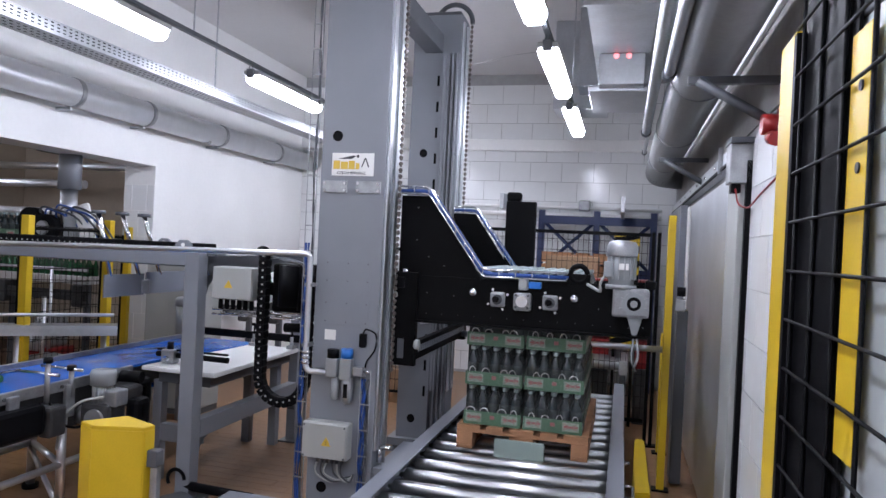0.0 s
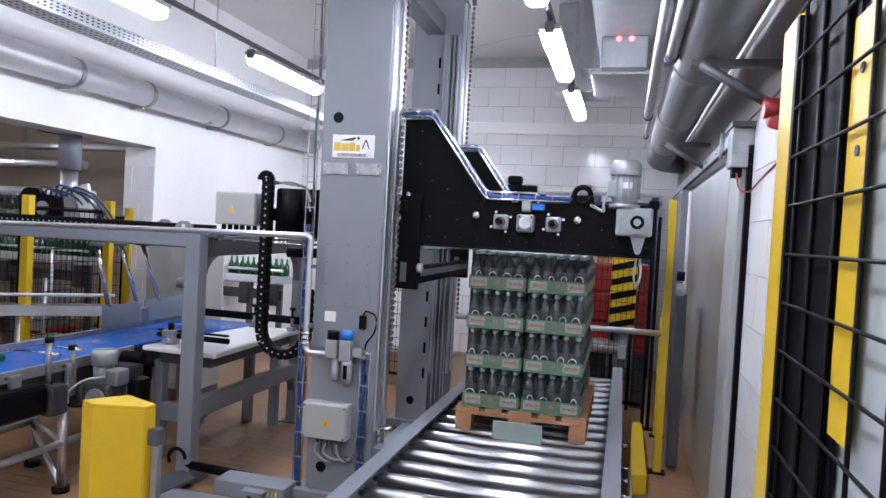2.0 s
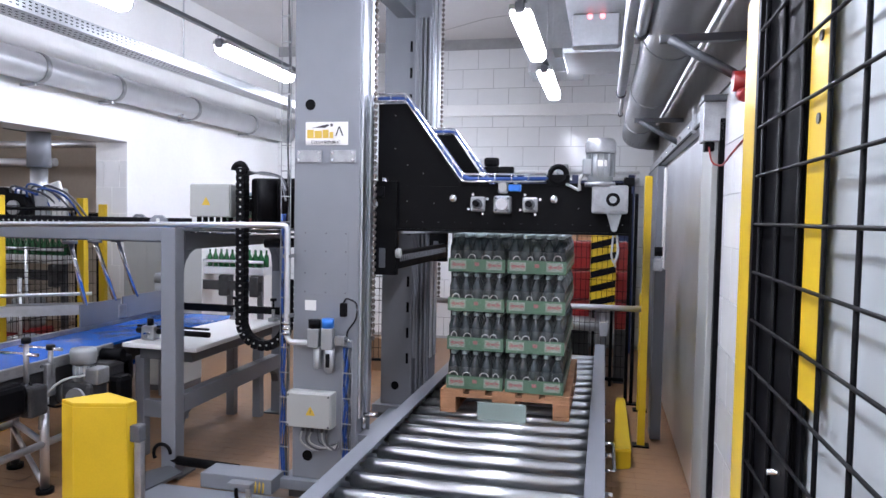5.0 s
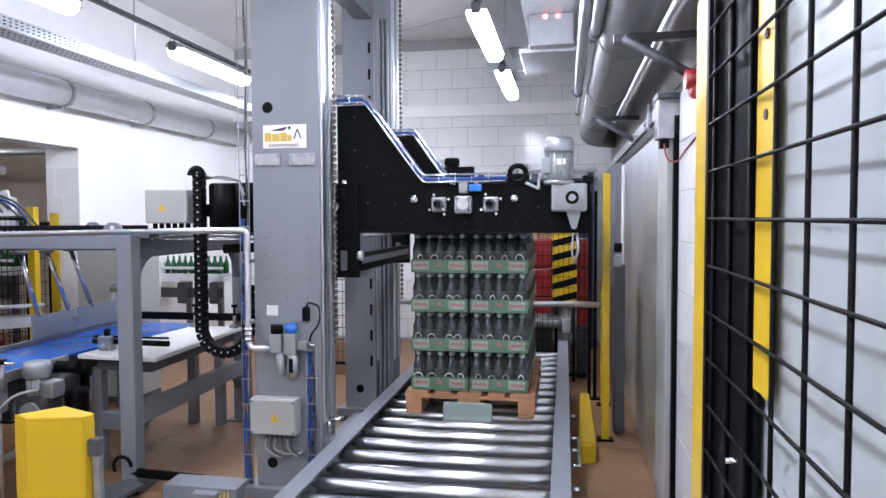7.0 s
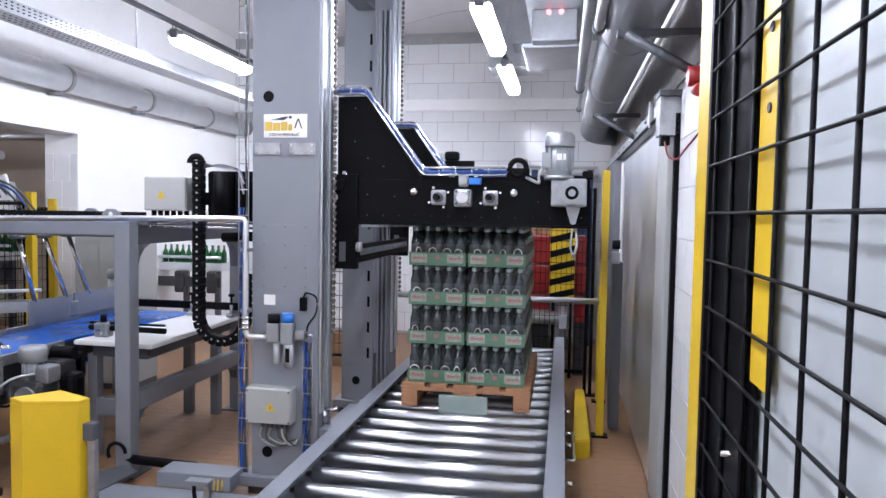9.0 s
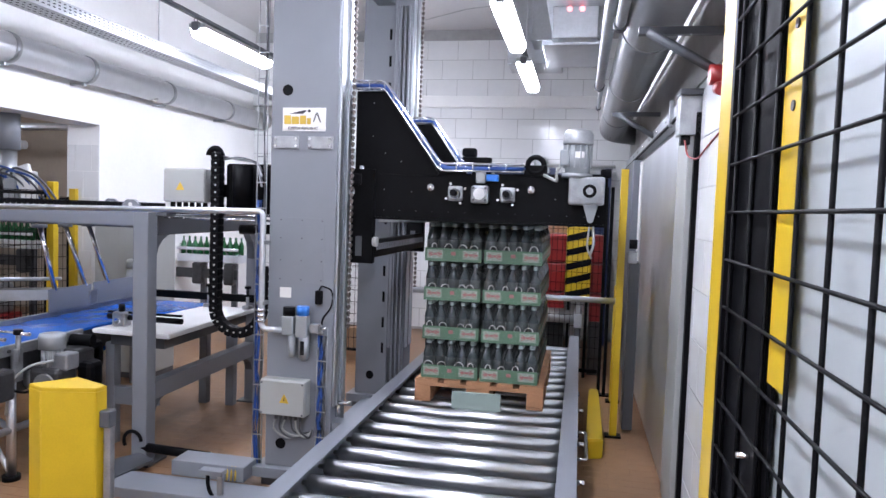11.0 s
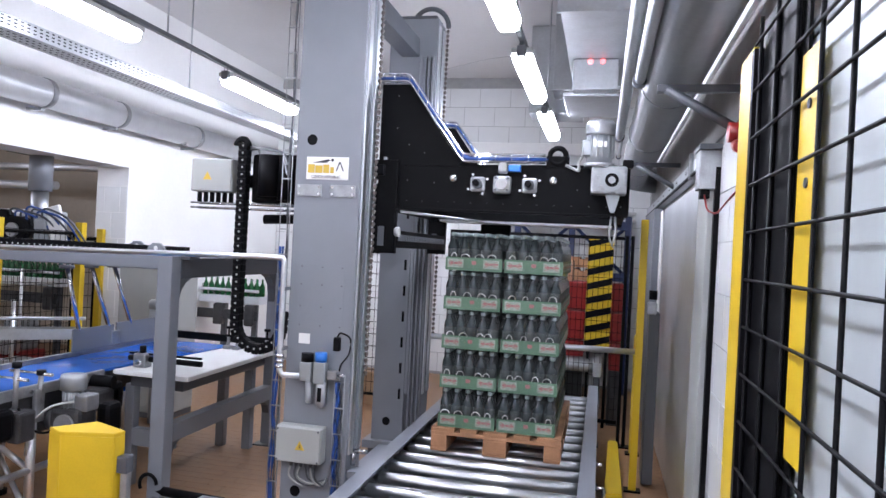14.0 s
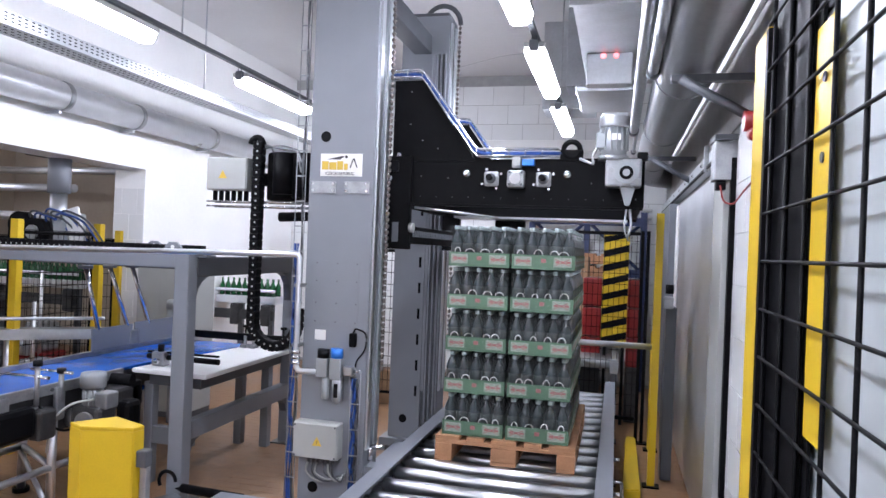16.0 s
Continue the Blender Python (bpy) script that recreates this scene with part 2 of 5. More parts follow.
wall_behind = solid("wall_behind", B(-9, XR + 0.3, -3.3, -3, 0, ZC), WALLW, (0, -3, 0), "plain white plastered wall", "wall", kind=S, true=True)
bm = bmesh.new()
box(bm, XL - 0.36, XL, YO, YB, 0, ZC)
box(bm, XL - 0.36, XL, -3, YO, 2.385, ZC)
box(bm, XL - 0.36, XL, -3, 1.6, 0, 2.385)
wall_left = solid("wall_left", bm, WALLW, (XL, YO, 0), "white plastered wall with a wide opening", "wall", kind=S, true=True)
bm = B(-9, -8.7, -3, YB, 0, ZC)
box(bm, -8.7, XL - 0.36, YB - 0.4, YB - 0.1, 0, ZC)
# real beige, made darker to put the hall's dimness into the colour
HALLW = mat("beige_hall_wall", (0.5, 0.43, 0.35), 0.7, 0, 0.12, 1.2, 0.08, 20)
wall_hall = solid("wall_hall", bm, HALLW, (-8.7, 9, 0), "dull beige wall of the neighbouring hall", "wall", kind=S, true=True)
ledge = solid("trim_ledge", B(XL, XR, YB - 0.07, YB, 3.055, 3.21, bev=0.01), WALLW, (0, YB, 3.1), "white painted ledge along the end wall", "trim", kind=S, true=True)

for pts in ([(-3.3, 6.2), (-2.9, 6.5), (-2.3, 6.4), (-1.7, 6.7), (-1.2, 6.6)], [(-1.6, 9.6), (-0.9, 9.1), (-0.3, 8.9)]):
    solid("trim_crack", pipe(bmesh.new(), [(x, y, ZC + 0.001) for x, y in pts], 0.006, 4), GROUT, (pts[0][0], pts[0][1], ZC - 0.004), "fine crack line in the ceiling plaster", "crack", kind=S, true=True)

# ---------------- lamps ----------------


def lamp(x, y, z, tube=LAMP):
    t = thing("ceiling_lamp", (x, y, z), "white fluorescent lamp hung on a thin rail, lit", "lamp", "hanging fluorescent lamps", true=True)
    bm = bmesh.new()
    prism(bm, [(-0.075, 0.02), (-0.05, -0.05), (0.05, -0.05), (0.075, 0.02)], -0.6, 0.6)
    bmesh.ops.bevel(bm, geom=bm.edges[:], offset=0.012, segments=2, affect="EDGES")
    bmesh.ops.translate(bm, vec=(x, y, z), verts=bm.verts)
    part("diffuser", bm, tube, t, "glowing white diffuser")
    part("housing", B(x - 0.07, x + 0.07, y - 0.62, y + 0.62, z + 0.018, z + 0.055, bev=0.008), WHITE_BOX, t)
    for dy in (-0.63, 0.63):
        part("end_clip", B(x - 0.03, x + 0.03, y + dy - 0.02, y + dy + 0.02, z - 0.01, z + 0.06, bev=0.005), GREY_D, t)
        part("chain_hook", pipe(bmesh.new(), [(x + 0.015 * math.cos(a), y + dy, z + 0.075 + 0.02 * math.sin(a)) for a in [math.tau * k / 10 for k in range(11)]], 0.004, 6), GREY_D, t)
    return t


# below y 3 both rows carry on out of view, added for light
for y in (-1.7, 0.2, 2.05, 3.9, 5.75, 7.6):
    lamp(0.0, y, 3.0)
for y in (-0.75, 1.6, 3.95, 6.3, 8.65):
    lamp(-2.43, y, 3.0, LAMP_L)
for x, z in ((0.0, 3.09), (-2.43, 3.09)):
    t = thing("lamp_rail", (x, 4, z), "grey metal lamp rail on ceiling rods", "rail", true=True)
    part("rail", B(x - 0.02, x + 0.02, -2.5, 9.0, z, z + 0.03, bev=0.004), GREY_D, t)
    for y in (0.2, 2.9, 4.9, 7.2):
        part("rod", R((x, y, z + 0.03), (x, y, ZC), 0.006, 8), GALV, t)

# ---------------- overhead services ----------------
t = thing("cable_tray", (-3.1, 5, 2.93), "perforated galvanised cable tray under the ceiling", "cable tray", true=True)
part("tray_floor", B(-3.2, -3.01, -2.5, 9.9, 2.928, 2.938), GALV, t)
part("tray_side", B(-3.01, -3.0, -2.5, 9.9, 2.928, 3.015), GALV, t)
part("tray_side", B(-3.21, -3.2, -2.5, 9.9, 2.928, 3.015), GALV, t)
# thin black plates put the dark of the punched slots into colour
bm = bmesh.new()
for k in range(110):
    y = 3.4 + k * 0.05
    for z in (2.95, 2.972, 2.994):
        box(bm, -3.0, -2.9985, y, y + 0.022, z, z + 0.008)
    for x in (-3.16, -3.11, -3.06):
        box(bm, x, x + 0.012, y, y + 0.022, 2.9265, 2.928)
tagged(part("punched_face", bm, RUBBER, t, "rows of thin black plates for the dark punched slots"), kind="stuff")
for y in (1, 3.6, 6.2, 8.8):
    part("hanger", R((-3.1, y, 3.0), (-3.1, y, ZC), 0.007, 8), GALV, t)

t = thing("wall_duct", (-3.95, 6, 2.83), "thick pale foil-lagged pipe with clamp bands along the wall", "pipe", true=True)
PALEPIPE = mat("pale_foil_lagging", (0.62, 0.63, 0.65), 0.32, 0.6, 0.12, 4, 0.25, 12)
part("pipe", R((-3.95, -2.5, 2.84), (-3.95, YB, 2.84), 0.118, 28), PALEPIPE, t)
for y in (3.4, 5.45, 6.35, 7.6, 8.9):
    part("clamp", R((-3.95, y, 2.84), (-3.95, y + 0.05, 2.84), 0.124, 28), ALU, t)
    part("bracket", B(XL, -3.95, y, y + 0.03, 2.695, 2.72), GALV, t)

DUCTM = mat("dull_galvanised_duct", (0.3, 0.31, 0.32), 0.42, 0.75, 0.18, 3, 0.05, 30)
t = thing("ventilation_duct", (0.877, 5, 2.55), "large round galvanised ventilation duct on wall brackets", "duct", true=True)
DX, DZ, DR = 0.877, 2.683, 0.15
part("duct", R((DX, -2.5, DZ), (DX, 8.9, DZ), DR, 40), DUCTM, t)
for y in (-0.5, 1.2, 2.9, 4.5, 6.1, 7.7):
    part("seam_ring", R((DX, y, DZ), (DX, y + 0.025, DZ), DR + 0.005, 40), DUCTM, t)
part("elbow", pipe(bmesh.new(), bend([(DX, 8.6, DZ), (DX, 9.15, DZ), (XR, 9.45, DZ)], 0.3, 8), DR, 28), DUCTM, t)
for y in (3.95, 6.6):
    part("bracket", B(DX - 0.1, XR - 0.006, y, y + 0.04, 2.49, 2.525, bev=0.003), GREY_D, t)
    part("strut", pipe(bmesh.new(), [(DX - 0.06, y - 0.01, 2.5), (XR - 0.01, y - 0.01, 2.3)], 0.022, 4), GREY_D, t)

for x, z, r, y1 in ((0.66, 2.7, 0.032, 6.45), (0.71, 2.62, 0.026, 4.3), (0.69, 2.79, 0.018, 8.2)):
    t = solid("conduit_pipe", R((x, -2.5, z), (x, y1, z), r, 14), GALV, (x, 6, z), "thin bright metal pipe along the duct", "pipe", "thin pipes", true=True)
    part("end_cap", R((x, y1 - 0.06, z), (x, y1 + 0.01, z), r + 0.008, 14), GREY_D, t)
    for y in (1.0, 3.9):
        part("hanger", R((x, y, z + r * 0.8), (x, y, ZC), 0.005, 6), GALV, t)

# square duct with an outlet box, hanging at the end of the room
t = thing("air_duct", (0.4, 6.5, 3.1), "square galvanised air duct with a lower outlet box", "duct", true=True)
part("body", B(0.22, 0.68, 5.3, 7.4, 3.345, ZC, bev=0.01), GALV, t)
part("body_flange", B(0.2, 0.7, 5.28, 5.32, 3.33, ZC, bev=0.004), GALV, t)
part("outlet", B(0.265, 0.632, 6.45, 7.1, 3.09, 3.345, bev=0.012), GALV, t)
part("collar", B(0.18, 0.69, 6.6, 7.5, 3.07, 3.11, bev=0.006), GALV, t)
part("side_duct", B(0.02, 0.68, 7.5, 8.2, 3.33, ZC, bev=0.008), GALV, t)
part("side_elbow", B(-0.25, 0.3, 7.9, 8.4, 3.19, 3.42, bev=0.01), GALV, t)
part("side_riser", B(-0.25, 0.02, 7.9, 8.4, 3.42, ZC, bev=0.01), GALV, t)
for k in range(2):
    part("indicator", R((0.4 + k * 0.1, 6.44, 3.32), (0.4 + k * 0.1, 6.452, 3.32), 0.022, 12), REDGLOW, t, "small red indicator light")

# ---------------- pallet conveyor ----------------
CX, HW, ZR = -0.03, 0.58, 0.435   # middle, half width and roller height
conv = thing("roller_conveyor", (CX, 4, 0), "steel roller conveyor with grey side rails", "conveyor", true=True)
Y0, Y1 = 1.9, 7.4
for sx in (-1, 1):
    x = CX + sx * HW
    bm = bmesh.new()
    box(bm, x - 0.045, x + 0.045, Y0, Y1, ZR + 0.065, ZR + 0.075, bev=0.002)
    box(bm, x + (0.036 if sx > 0 else -0.045), x + (0.045 if sx > 0 else -0.036), Y0, Y1, ZR - 0.12, ZR + 0.065)
    box(bm, x - 0.045, x + 0.045, Y0, Y1, ZR - 0.12, ZR - 0.112)
    part("side_rail", bm, GREY, conv)
    for y in (2.2, 3.4, 4.7, 6.0, 7.2):
        part("leg", B(x - 0.04, x + 0.04, y - 0.04, y + 0.04, 0.012, ZR - 0.12, bev=0.006), GREY, conv)
        part("foot_plate", B(x - 0.07, x + 0.07, y - 0.07, y + 0.07, 0, 0.012), GREY_D, conv)
bm = bmesh.new()
lathe(bm, [(0.012, -0.58), (0.012, -0.552), (0.03, -0.55), (0.038, -0.542), (0.038, 0.542), (0.03, 0.55), (0.012, 0.552), (0.012, 0.58)], 20)
bmesh.ops.transform(bm, matrix=pose(0, 0, 0, 0, 90, 0), verts=bm.verts)
ROLLER = bpy.data.meshes.new("roller")
bm.to_mesh(ROLLER)
bm.free()
ROLLER.materials.append(STEEL_X)
for k in range(26):
    ob = new("roller", ROLLER)
    ob.parent = conv
    ob.location = (0, 4.366 + (k - 12) * 0.202 - 4, ZR)
    ob.rotation_euler = (k * 0.7, 0, 0)
part("chain_guard", B(CX - HW - 0.04, CX - HW + 0.02, Y0, Y1, 0.12, ZR - 0.12), GREY_D, conv)
part("under_tray", B(CX - 0.53, CX + 0.53, Y0, Y1, 0.13, 0.14), GREY_D, conv)
xo = CX + HW + 0.045
for y in (3.9, 4.45, 5.1):
    part("side_fitting", R((xo, y, ZR), (xo + 0.035, y, ZR), 0.012, 10), CHROME, conv, "small bright fitting on the outer rail")
part("side_handle", pipe(bmesh.new(), bend([(xo, 4.1, ZR + 0.04), (xo + 0.045, 4.1, ZR + 0.04), (xo + 0.045, 4.5, ZR + 0.05), (xo, 4.5, ZR + 0.05)], 0.02), 0.008, 8), CHROME, conv)

# second conveyor beyond the load
t = thing("roller_conveyor", (0.3, 10, 0), "short stainless roller conveyor at the end wall", "conveyor")
for x in (-0.5, 0.6):
    part("side_rail", B(x - 0.04, x + 0.04, 9.1, 11.2, 0.5, 0.62, bev=0.006), GALV, t)
    for y in (9.3, 11.0):
        part("leg", B(x - 0.03, x + 0.03, y - 0.03, y + 0.03, 0, 0.5), GREY, t)
for k in range(12):
    part("roller", R((-0.46, 9.2 + k * 0.16, 0.57), (0.56, 9.2 + k * 0.16, 0.57), 0.04, 14), STEEL_X, t)

# stop plate between the rollers
PALEGREEN = mat("pale_green_plate", (0.25, 0.31, 0.28), 0.4, 0, 0.08, 6, 0.02, 100)
stop = solid("stop_plate", B(-0.165, 0.135, 4.8, 4.815, ZR - 0.06, ZR + 0.14, bev=0.006), PALEGREEN, (0, 4.8, ZR - 0.06), "pale green steel stop plate raised between the rollers", "stop plate", true=True)

# ---------------- pallet and load ----------------
PX, PY, PZ = -0.015, 4.88, ZR + 0.038
pallet = thing("pallet", (PX, PY, PZ), "reddish wooden euro pallet on the rollers", "pallet", true=True)
for x in (-0.4, -0.0725, 0.3):
    w = 0.145 if abs(x + 0.0725) < 0.01 else 0.1
    part("bottom_board", B(PX + x, PX + x + w, PY, PY + 1.2, PZ, PZ + 0.022, bev=0.002), WOOD, pallet)
    for y in (0, 0.5275, 1.055):
        part("block", B(PX + x, PX + x + w, PY + y, PY + y + 0.145, PZ + 0.022, PZ + 0.1, bev=0.003), WOOD, pallet)
for y in (0, 0.5275, 1.055):
    part("stringer_board", B(PX - 0.4, PX + 0.4, PY + y, PY + y + 0.145, PZ + 0.1, PZ + 0.122, bev=0.002), WOOD, pallet)
for x, w in ((-0.4, 0.145), (-0.215, 0.1), (-0.0725, 0.145), (0.115, 0.1), (0.255, 0.145)):
    part("deck_board", B(PX + x, PX + x + w, PY, PY + 1.2, PZ + 0.122, PZ + 0.144, bev=0.002), WOOD, pallet)

LH = 0.2455
bm = bmesh.new()
lathe(bm, [(0.026, 0.004), (0.0345, 0.012), (0.0345, 0.135), (0.033, 0.152), (0.027, 0.172), (0.0165, 0.192), (0.0135, 0.205), (0.0135, 0.215)], 12)
lathe(bm, [(0.0155, 0.209), (0.0172, 0.212), (0.0172, 0.229), (0.014, 0.233)], 10, mi=1)
lathe(bm, [(0.0348, 0.05), (0.0349, 0.128), (0.0348, 0.13)], 12, mi=2)
BOTTLE_ME = bpy.data.meshes.new("bottle")
bm.to_mesh(BOTTLE_ME)
bm.free()
for m in (BOTTLE, CAPM, LABELM):
    BOTTLE_ME.materials.append(m)


def pack(x, y, z):
    W, D = 0.353, 0.291
    t = thing("bottle_pack", (x, y, z), "shrink-wrapped pack of dark bottles in a green tray", "bottle pack", "packs stacked on the pallet", true=True)
    bm = bmesh.new()
    box(bm, x - W / 2, x + W / 2, y - D / 2, y + D / 2, z + 0.001, z + 0.004)
    for sx in (-1, 1):
        box(bm, x + sx * W / 2 - 0.002, x + sx * W / 2 + 0.002, y - D / 2, y + D / 2, z + 0.001, z + 0.083)
    for sy in (-1, 1):
        box(bm, x - W / 2, x + W / 2, y + sy * D / 2 - 0.002, y + sy * D / 2 + 0.002, z + 0.001, z + 0.083)
    part("tray", bm, GREENTRAY, t, "printed green cardboard tray")
    yf = y - D / 2 - 0.003
    for sx in (-0.115, 0.11):
        bm = bmesh.new()
        box(bm, x + sx - 0.05, x + sx + 0.05, yf, yf + 0.001, z + 0.018, z + 0.072)
        for k in range(3):
            a = 0.01
            box(bm, x + sx - 0.04 + k * 0.03, x + sx - 0.016 + k * 0.03, yf - 0.0008, yf, z + 0.036 + a * 0.3, z + 0.036 + a * 1.6, mi=1)
        for k in (-1, 1):
            box(bm, -0.042, 0.042, yf - 0.0006, yf, -0.002, 0.002, mi=1, m=Matrix.Translation((x + sx, 0, z + 0.045)) @ pose(0, 0, 0, 0, 24 * k, 0))
        part("print_panel", bm, (PRINTW, PRINTR), t, "pale panel with red bars")
    bm = bmesh.new()
    box(bm, x - 0.012, x + 0.016, yf, yf + 0.001, z + 0.04, z + 0.062, mi=1)
    part("print_mark", bm, (PRINTW, PRINTR), t, "small red mark")
    xs = x + W / 2 + 0.003
    for sy in (-0.07, 0.07):
        bm = bmesh.new()
        box(bm, xs - 0.001, xs, y + sy - 0.045, y + sy + 0.045, z + 0.02, z + 0.07)
        box(bm, xs, xs + 0.0008, y + sy - 0.03, y + sy + 0.03, z + 0.036, z + 0.054, mi=1)
        part("print_panel", bm, (PRINTW, PRINTR), t, "pale panel with red bars")
    for i in range(5):
        for j in range(4):
            ob = new("bottle", BOTTLE_ME)
            ob.parent = t
            ob.location = ((i - 2) * 0.0705, (j - 1.5) * 0.0705, 0.005)
            ob.rotation_euler = (0, 0, i * 1.3 + j)
    # film: a loose shell with shoulders drawn in over the necks
    bm = bmesh.new()
    sec = [(-D / 2 - 0.006, 0.002), (-D / 2 - 0.006, 0.12), (-D / 2 + 0.012, 0.17), (-D / 2 + 0.022, 0.225), (-D / 2 + 0.035, 0.24),
           (D / 2 - 0.035, 0.24), (D / 2 - 0.022, 0.225), (D / 2 - 0.012, 0.17), (D / 2 + 0.006, 0.12), (D / 2 + 0.006, 0.002)]
    rows = []
    for i in range(21):
        u = i / 20 - 0.5
        pin = 0.5 + 0.5 * math.cos(u * 5 * math.tau)
        rows.append([bm.verts.new((x + u * (W + 0.006), y + yy * (1 - 0.035 * pin * (zz > 0.1)), z + zz - (0.008 * pin if zz > 0.2 else 0))) for yy, zz in sec])
    for a, b in zip(rows, rows[1:]):
        for k in range(len(sec) - 1):
            f = bm.faces.new((a[k], a[k + 1], b[k + 1], b[k]))
            f.smooth = True
    # gathered film rims, made as opaque white arcs on the shoulders
    part("film", bm, FILM, t, "clear shrink film")
    rnd = random.Random(int(x * 1000) * 7 + int(y * 100) * 3 + int(z * 100))
    for cx in (-0.12, -0.04, 0.05, 0.125):
        cx += rnd.uniform(-0.015, 0.015)
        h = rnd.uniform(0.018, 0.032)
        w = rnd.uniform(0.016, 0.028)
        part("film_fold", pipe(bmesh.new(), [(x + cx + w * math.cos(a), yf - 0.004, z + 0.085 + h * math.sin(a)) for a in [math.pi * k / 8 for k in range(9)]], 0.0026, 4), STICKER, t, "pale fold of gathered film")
    return t


PACKS = []
for layer in range(5):
    for iy in range(4):
        for ix in range(2):
            PACKS.append((layer, pack(PX - 0.006 + (ix - 0.5) * 0.371, PY + 0.035 + 0.148 + iy * 0.296, PZ + 0.144 + layer * LH)))

# ---------------- lift columns ----------------


def column(y0, y1, front):
    t = thing("lift_column", (-1.0, y0, 0), "tall grey steel lift column with bolted plates" if front else "grey steel rear lift column with slotted channel", "column", "lift columns")
    xa, xb = -1.205, -0.80
    part("post", B(xa, xb, y0, y1, 0.12, 3.4, bev=0.006), GREY, t)
    part("guide_strip", B(xb, xb + 0.012, y0 + 0.03, y0 + 0.1, 0.5, 3.35, bev=0.002), STEEL, t, "bright steel guide strip")
    part("guide_strip", B(xb, xb + 0.012, y1 - 0.1, y1 - 0.03, 0.5, 3.35, bev=0.002), STEEL, t, "bright steel guide strip")
    part("base_plate", B(xa - 0.06, xb + 0.05, y0 - 0.06, y1 + 0.06, 0.06, 0.12, bev=0.004), GREY, t)
    part("base_block", B(xa - 0.02, xb + 0.02, y0, y1, 0.0, 0.06), GREY_D, t)
    part("head_plate", B(xa + 0.02, xb - 0.02, y0 + 0.02, y1 - 0.02, 3.4, 3.43, bev=0.004), GREY_D, t)
    bm = bmesh.new()
    for k in range(66):
        z = 0.95 + k * 0.037
        box(bm, xb + 0.045, xb + 0.058, (y0 + y1) / 2 - 0.012, (y0 + y1) / 2 + 0.012, z, z + 0.03, bev=0.004)
        rod(bm, (xb + 0.04, (y0 + y1) / 2, z + 0.018), (xb + 0.063, (y0 + y1) / 2, z + 0.018), 0.008, 6)
    part("lift_chain", bm, CHAINM, t, "oiled steel lift chain")
    bm = bmesh.new()
    pipe(bm, [(xb - 0.1 + 0.155 * math.cos(a), (y0 + y1) / 2, 3.36 + 0.155 * math.sin(a)) for a in [math.pi * k / 14 for k in range(15)]], 0.02, 8)
    part("chain_guide", bm, GREY_D, t, "rounded chain guide over the top")
    return t, xa, xb


colf, xa, xb = column(5.4, 5.7, True)
YF = 5.4
# black discs put the shade inside the round openings into colour
for z in (2.332, 0.259):
    part("hole_disc", R((-1.107, YF - 0.002, z), (-1.107, YF + 0.004, z), 0.032, 20), RUBBER, colf, "flat black disc for a shaded round opening")
# maker's plate: plain shapes and the words that can be read
logo = part("maker_plate", B(-1.135, -0.872, YF - 0.004, YF, 2.098, 2.232, bev=0.001), STICKER, colf, "white maker's plate in yellow and black")
for x, w, h in ((-1.125, 0.042, 0.05), (-1.079, 0.046, 0.044), (-1.029, 0.038, 0.05), (-0.986, 0.024, 0.036)):
    part("emblem_bar", B(x, x + w, YF - 0.006, YF - 0.003, 2.137, 2.137 + h, bev=0.001), LOGO_Y, logo)
bm = bmesh.new()
prism(bm, [(-1.095, 2.197), (-1.0, 2.218), (-0.985, 2.214), (-1.01, 2.197)], YF - 0.006, YF - 0.003)
rod(bm, (-0.973, YF - 0.006, 2.213), (-0.973, YF - 0.003, 2.213), 0.009, 14)
part("emblem_bar", bm, LOGO_K, logo)
bm = bmesh.new()
prism(bm, [(-0.95, 2.15), (-0.943, 2.15), (-0.925, 2.2), (-0.93, 2.205)], YF - 0.006, YF - 0.003)
prism(bm, [(-0.928, 2.2), (-0.922, 2.205), (-0.9, 2.15), (-0.907, 2.15)], YF - 0.006, YF - 0.003)
part("emblem_bar", bm, LOGO_K, logo)
words("lettering", "CZECH REPUBLIC", 0.023, (-1.1, YF - 0.0055, 2.107), LOGO_K, colf, label="small black lettering")
for x0 in (-1.186, -0.977):
    pl = part("clamp_plate", B(x0, x0 + 0.155, YF - 0.012, YF, 1.998, 2.068, bev=0.003), ALU, colf, "bright steel clamp plate")
    for dx in (0.015, 0.14):
        for z in (2.013, 2.053):
            part("bolt", R((x0 + dx, YF - 0.022, z), (x0 + dx, YF - 0.012, z), 0.008, 6, smooth=False), CHROME, pl)
cover = part("cover_panel", B(-1.145, -0.862, YF - 0.003, YF, 1.225, 1.6, bev=0.001), GREY, colf)
for x in (-1.13, -1.0, -0.877):
    for z in (1.24, 1.35, 1.48, 1.585):
        part("screw", R((x, YF - 0.008, z), (x, YF - 0.003, z), 0.004, 8), GREY_D, cover)
part("type_label", B(-1.13, -1.06, YF - 0.002, YF, 1.13, 1.19), STICKER, colf, "pale type label")
# junction box
jb = part("junction_box", B(-1.205, -0.925, YF - 0.1, YF, 0.45, 0.66, bev=0.008), WHITE_BOX, colf, "light grey electrical box")
part("lid", B(-1.2, -0.93, YF - 0.115, YF - 0.1, 0.455, 0.655, bev=0.005), WHITE_BOX, jb)
bm = bmesh.new()
prism(bm, [(-1.08, 0.53), (-1.02, 0.53), (-1.05, 0.583)], YF - 0.117, YF - 0.1145)
part("warning_sign", bm, LOGO_Y, jb, "yellow warning triangle")
bm = bmesh.new()
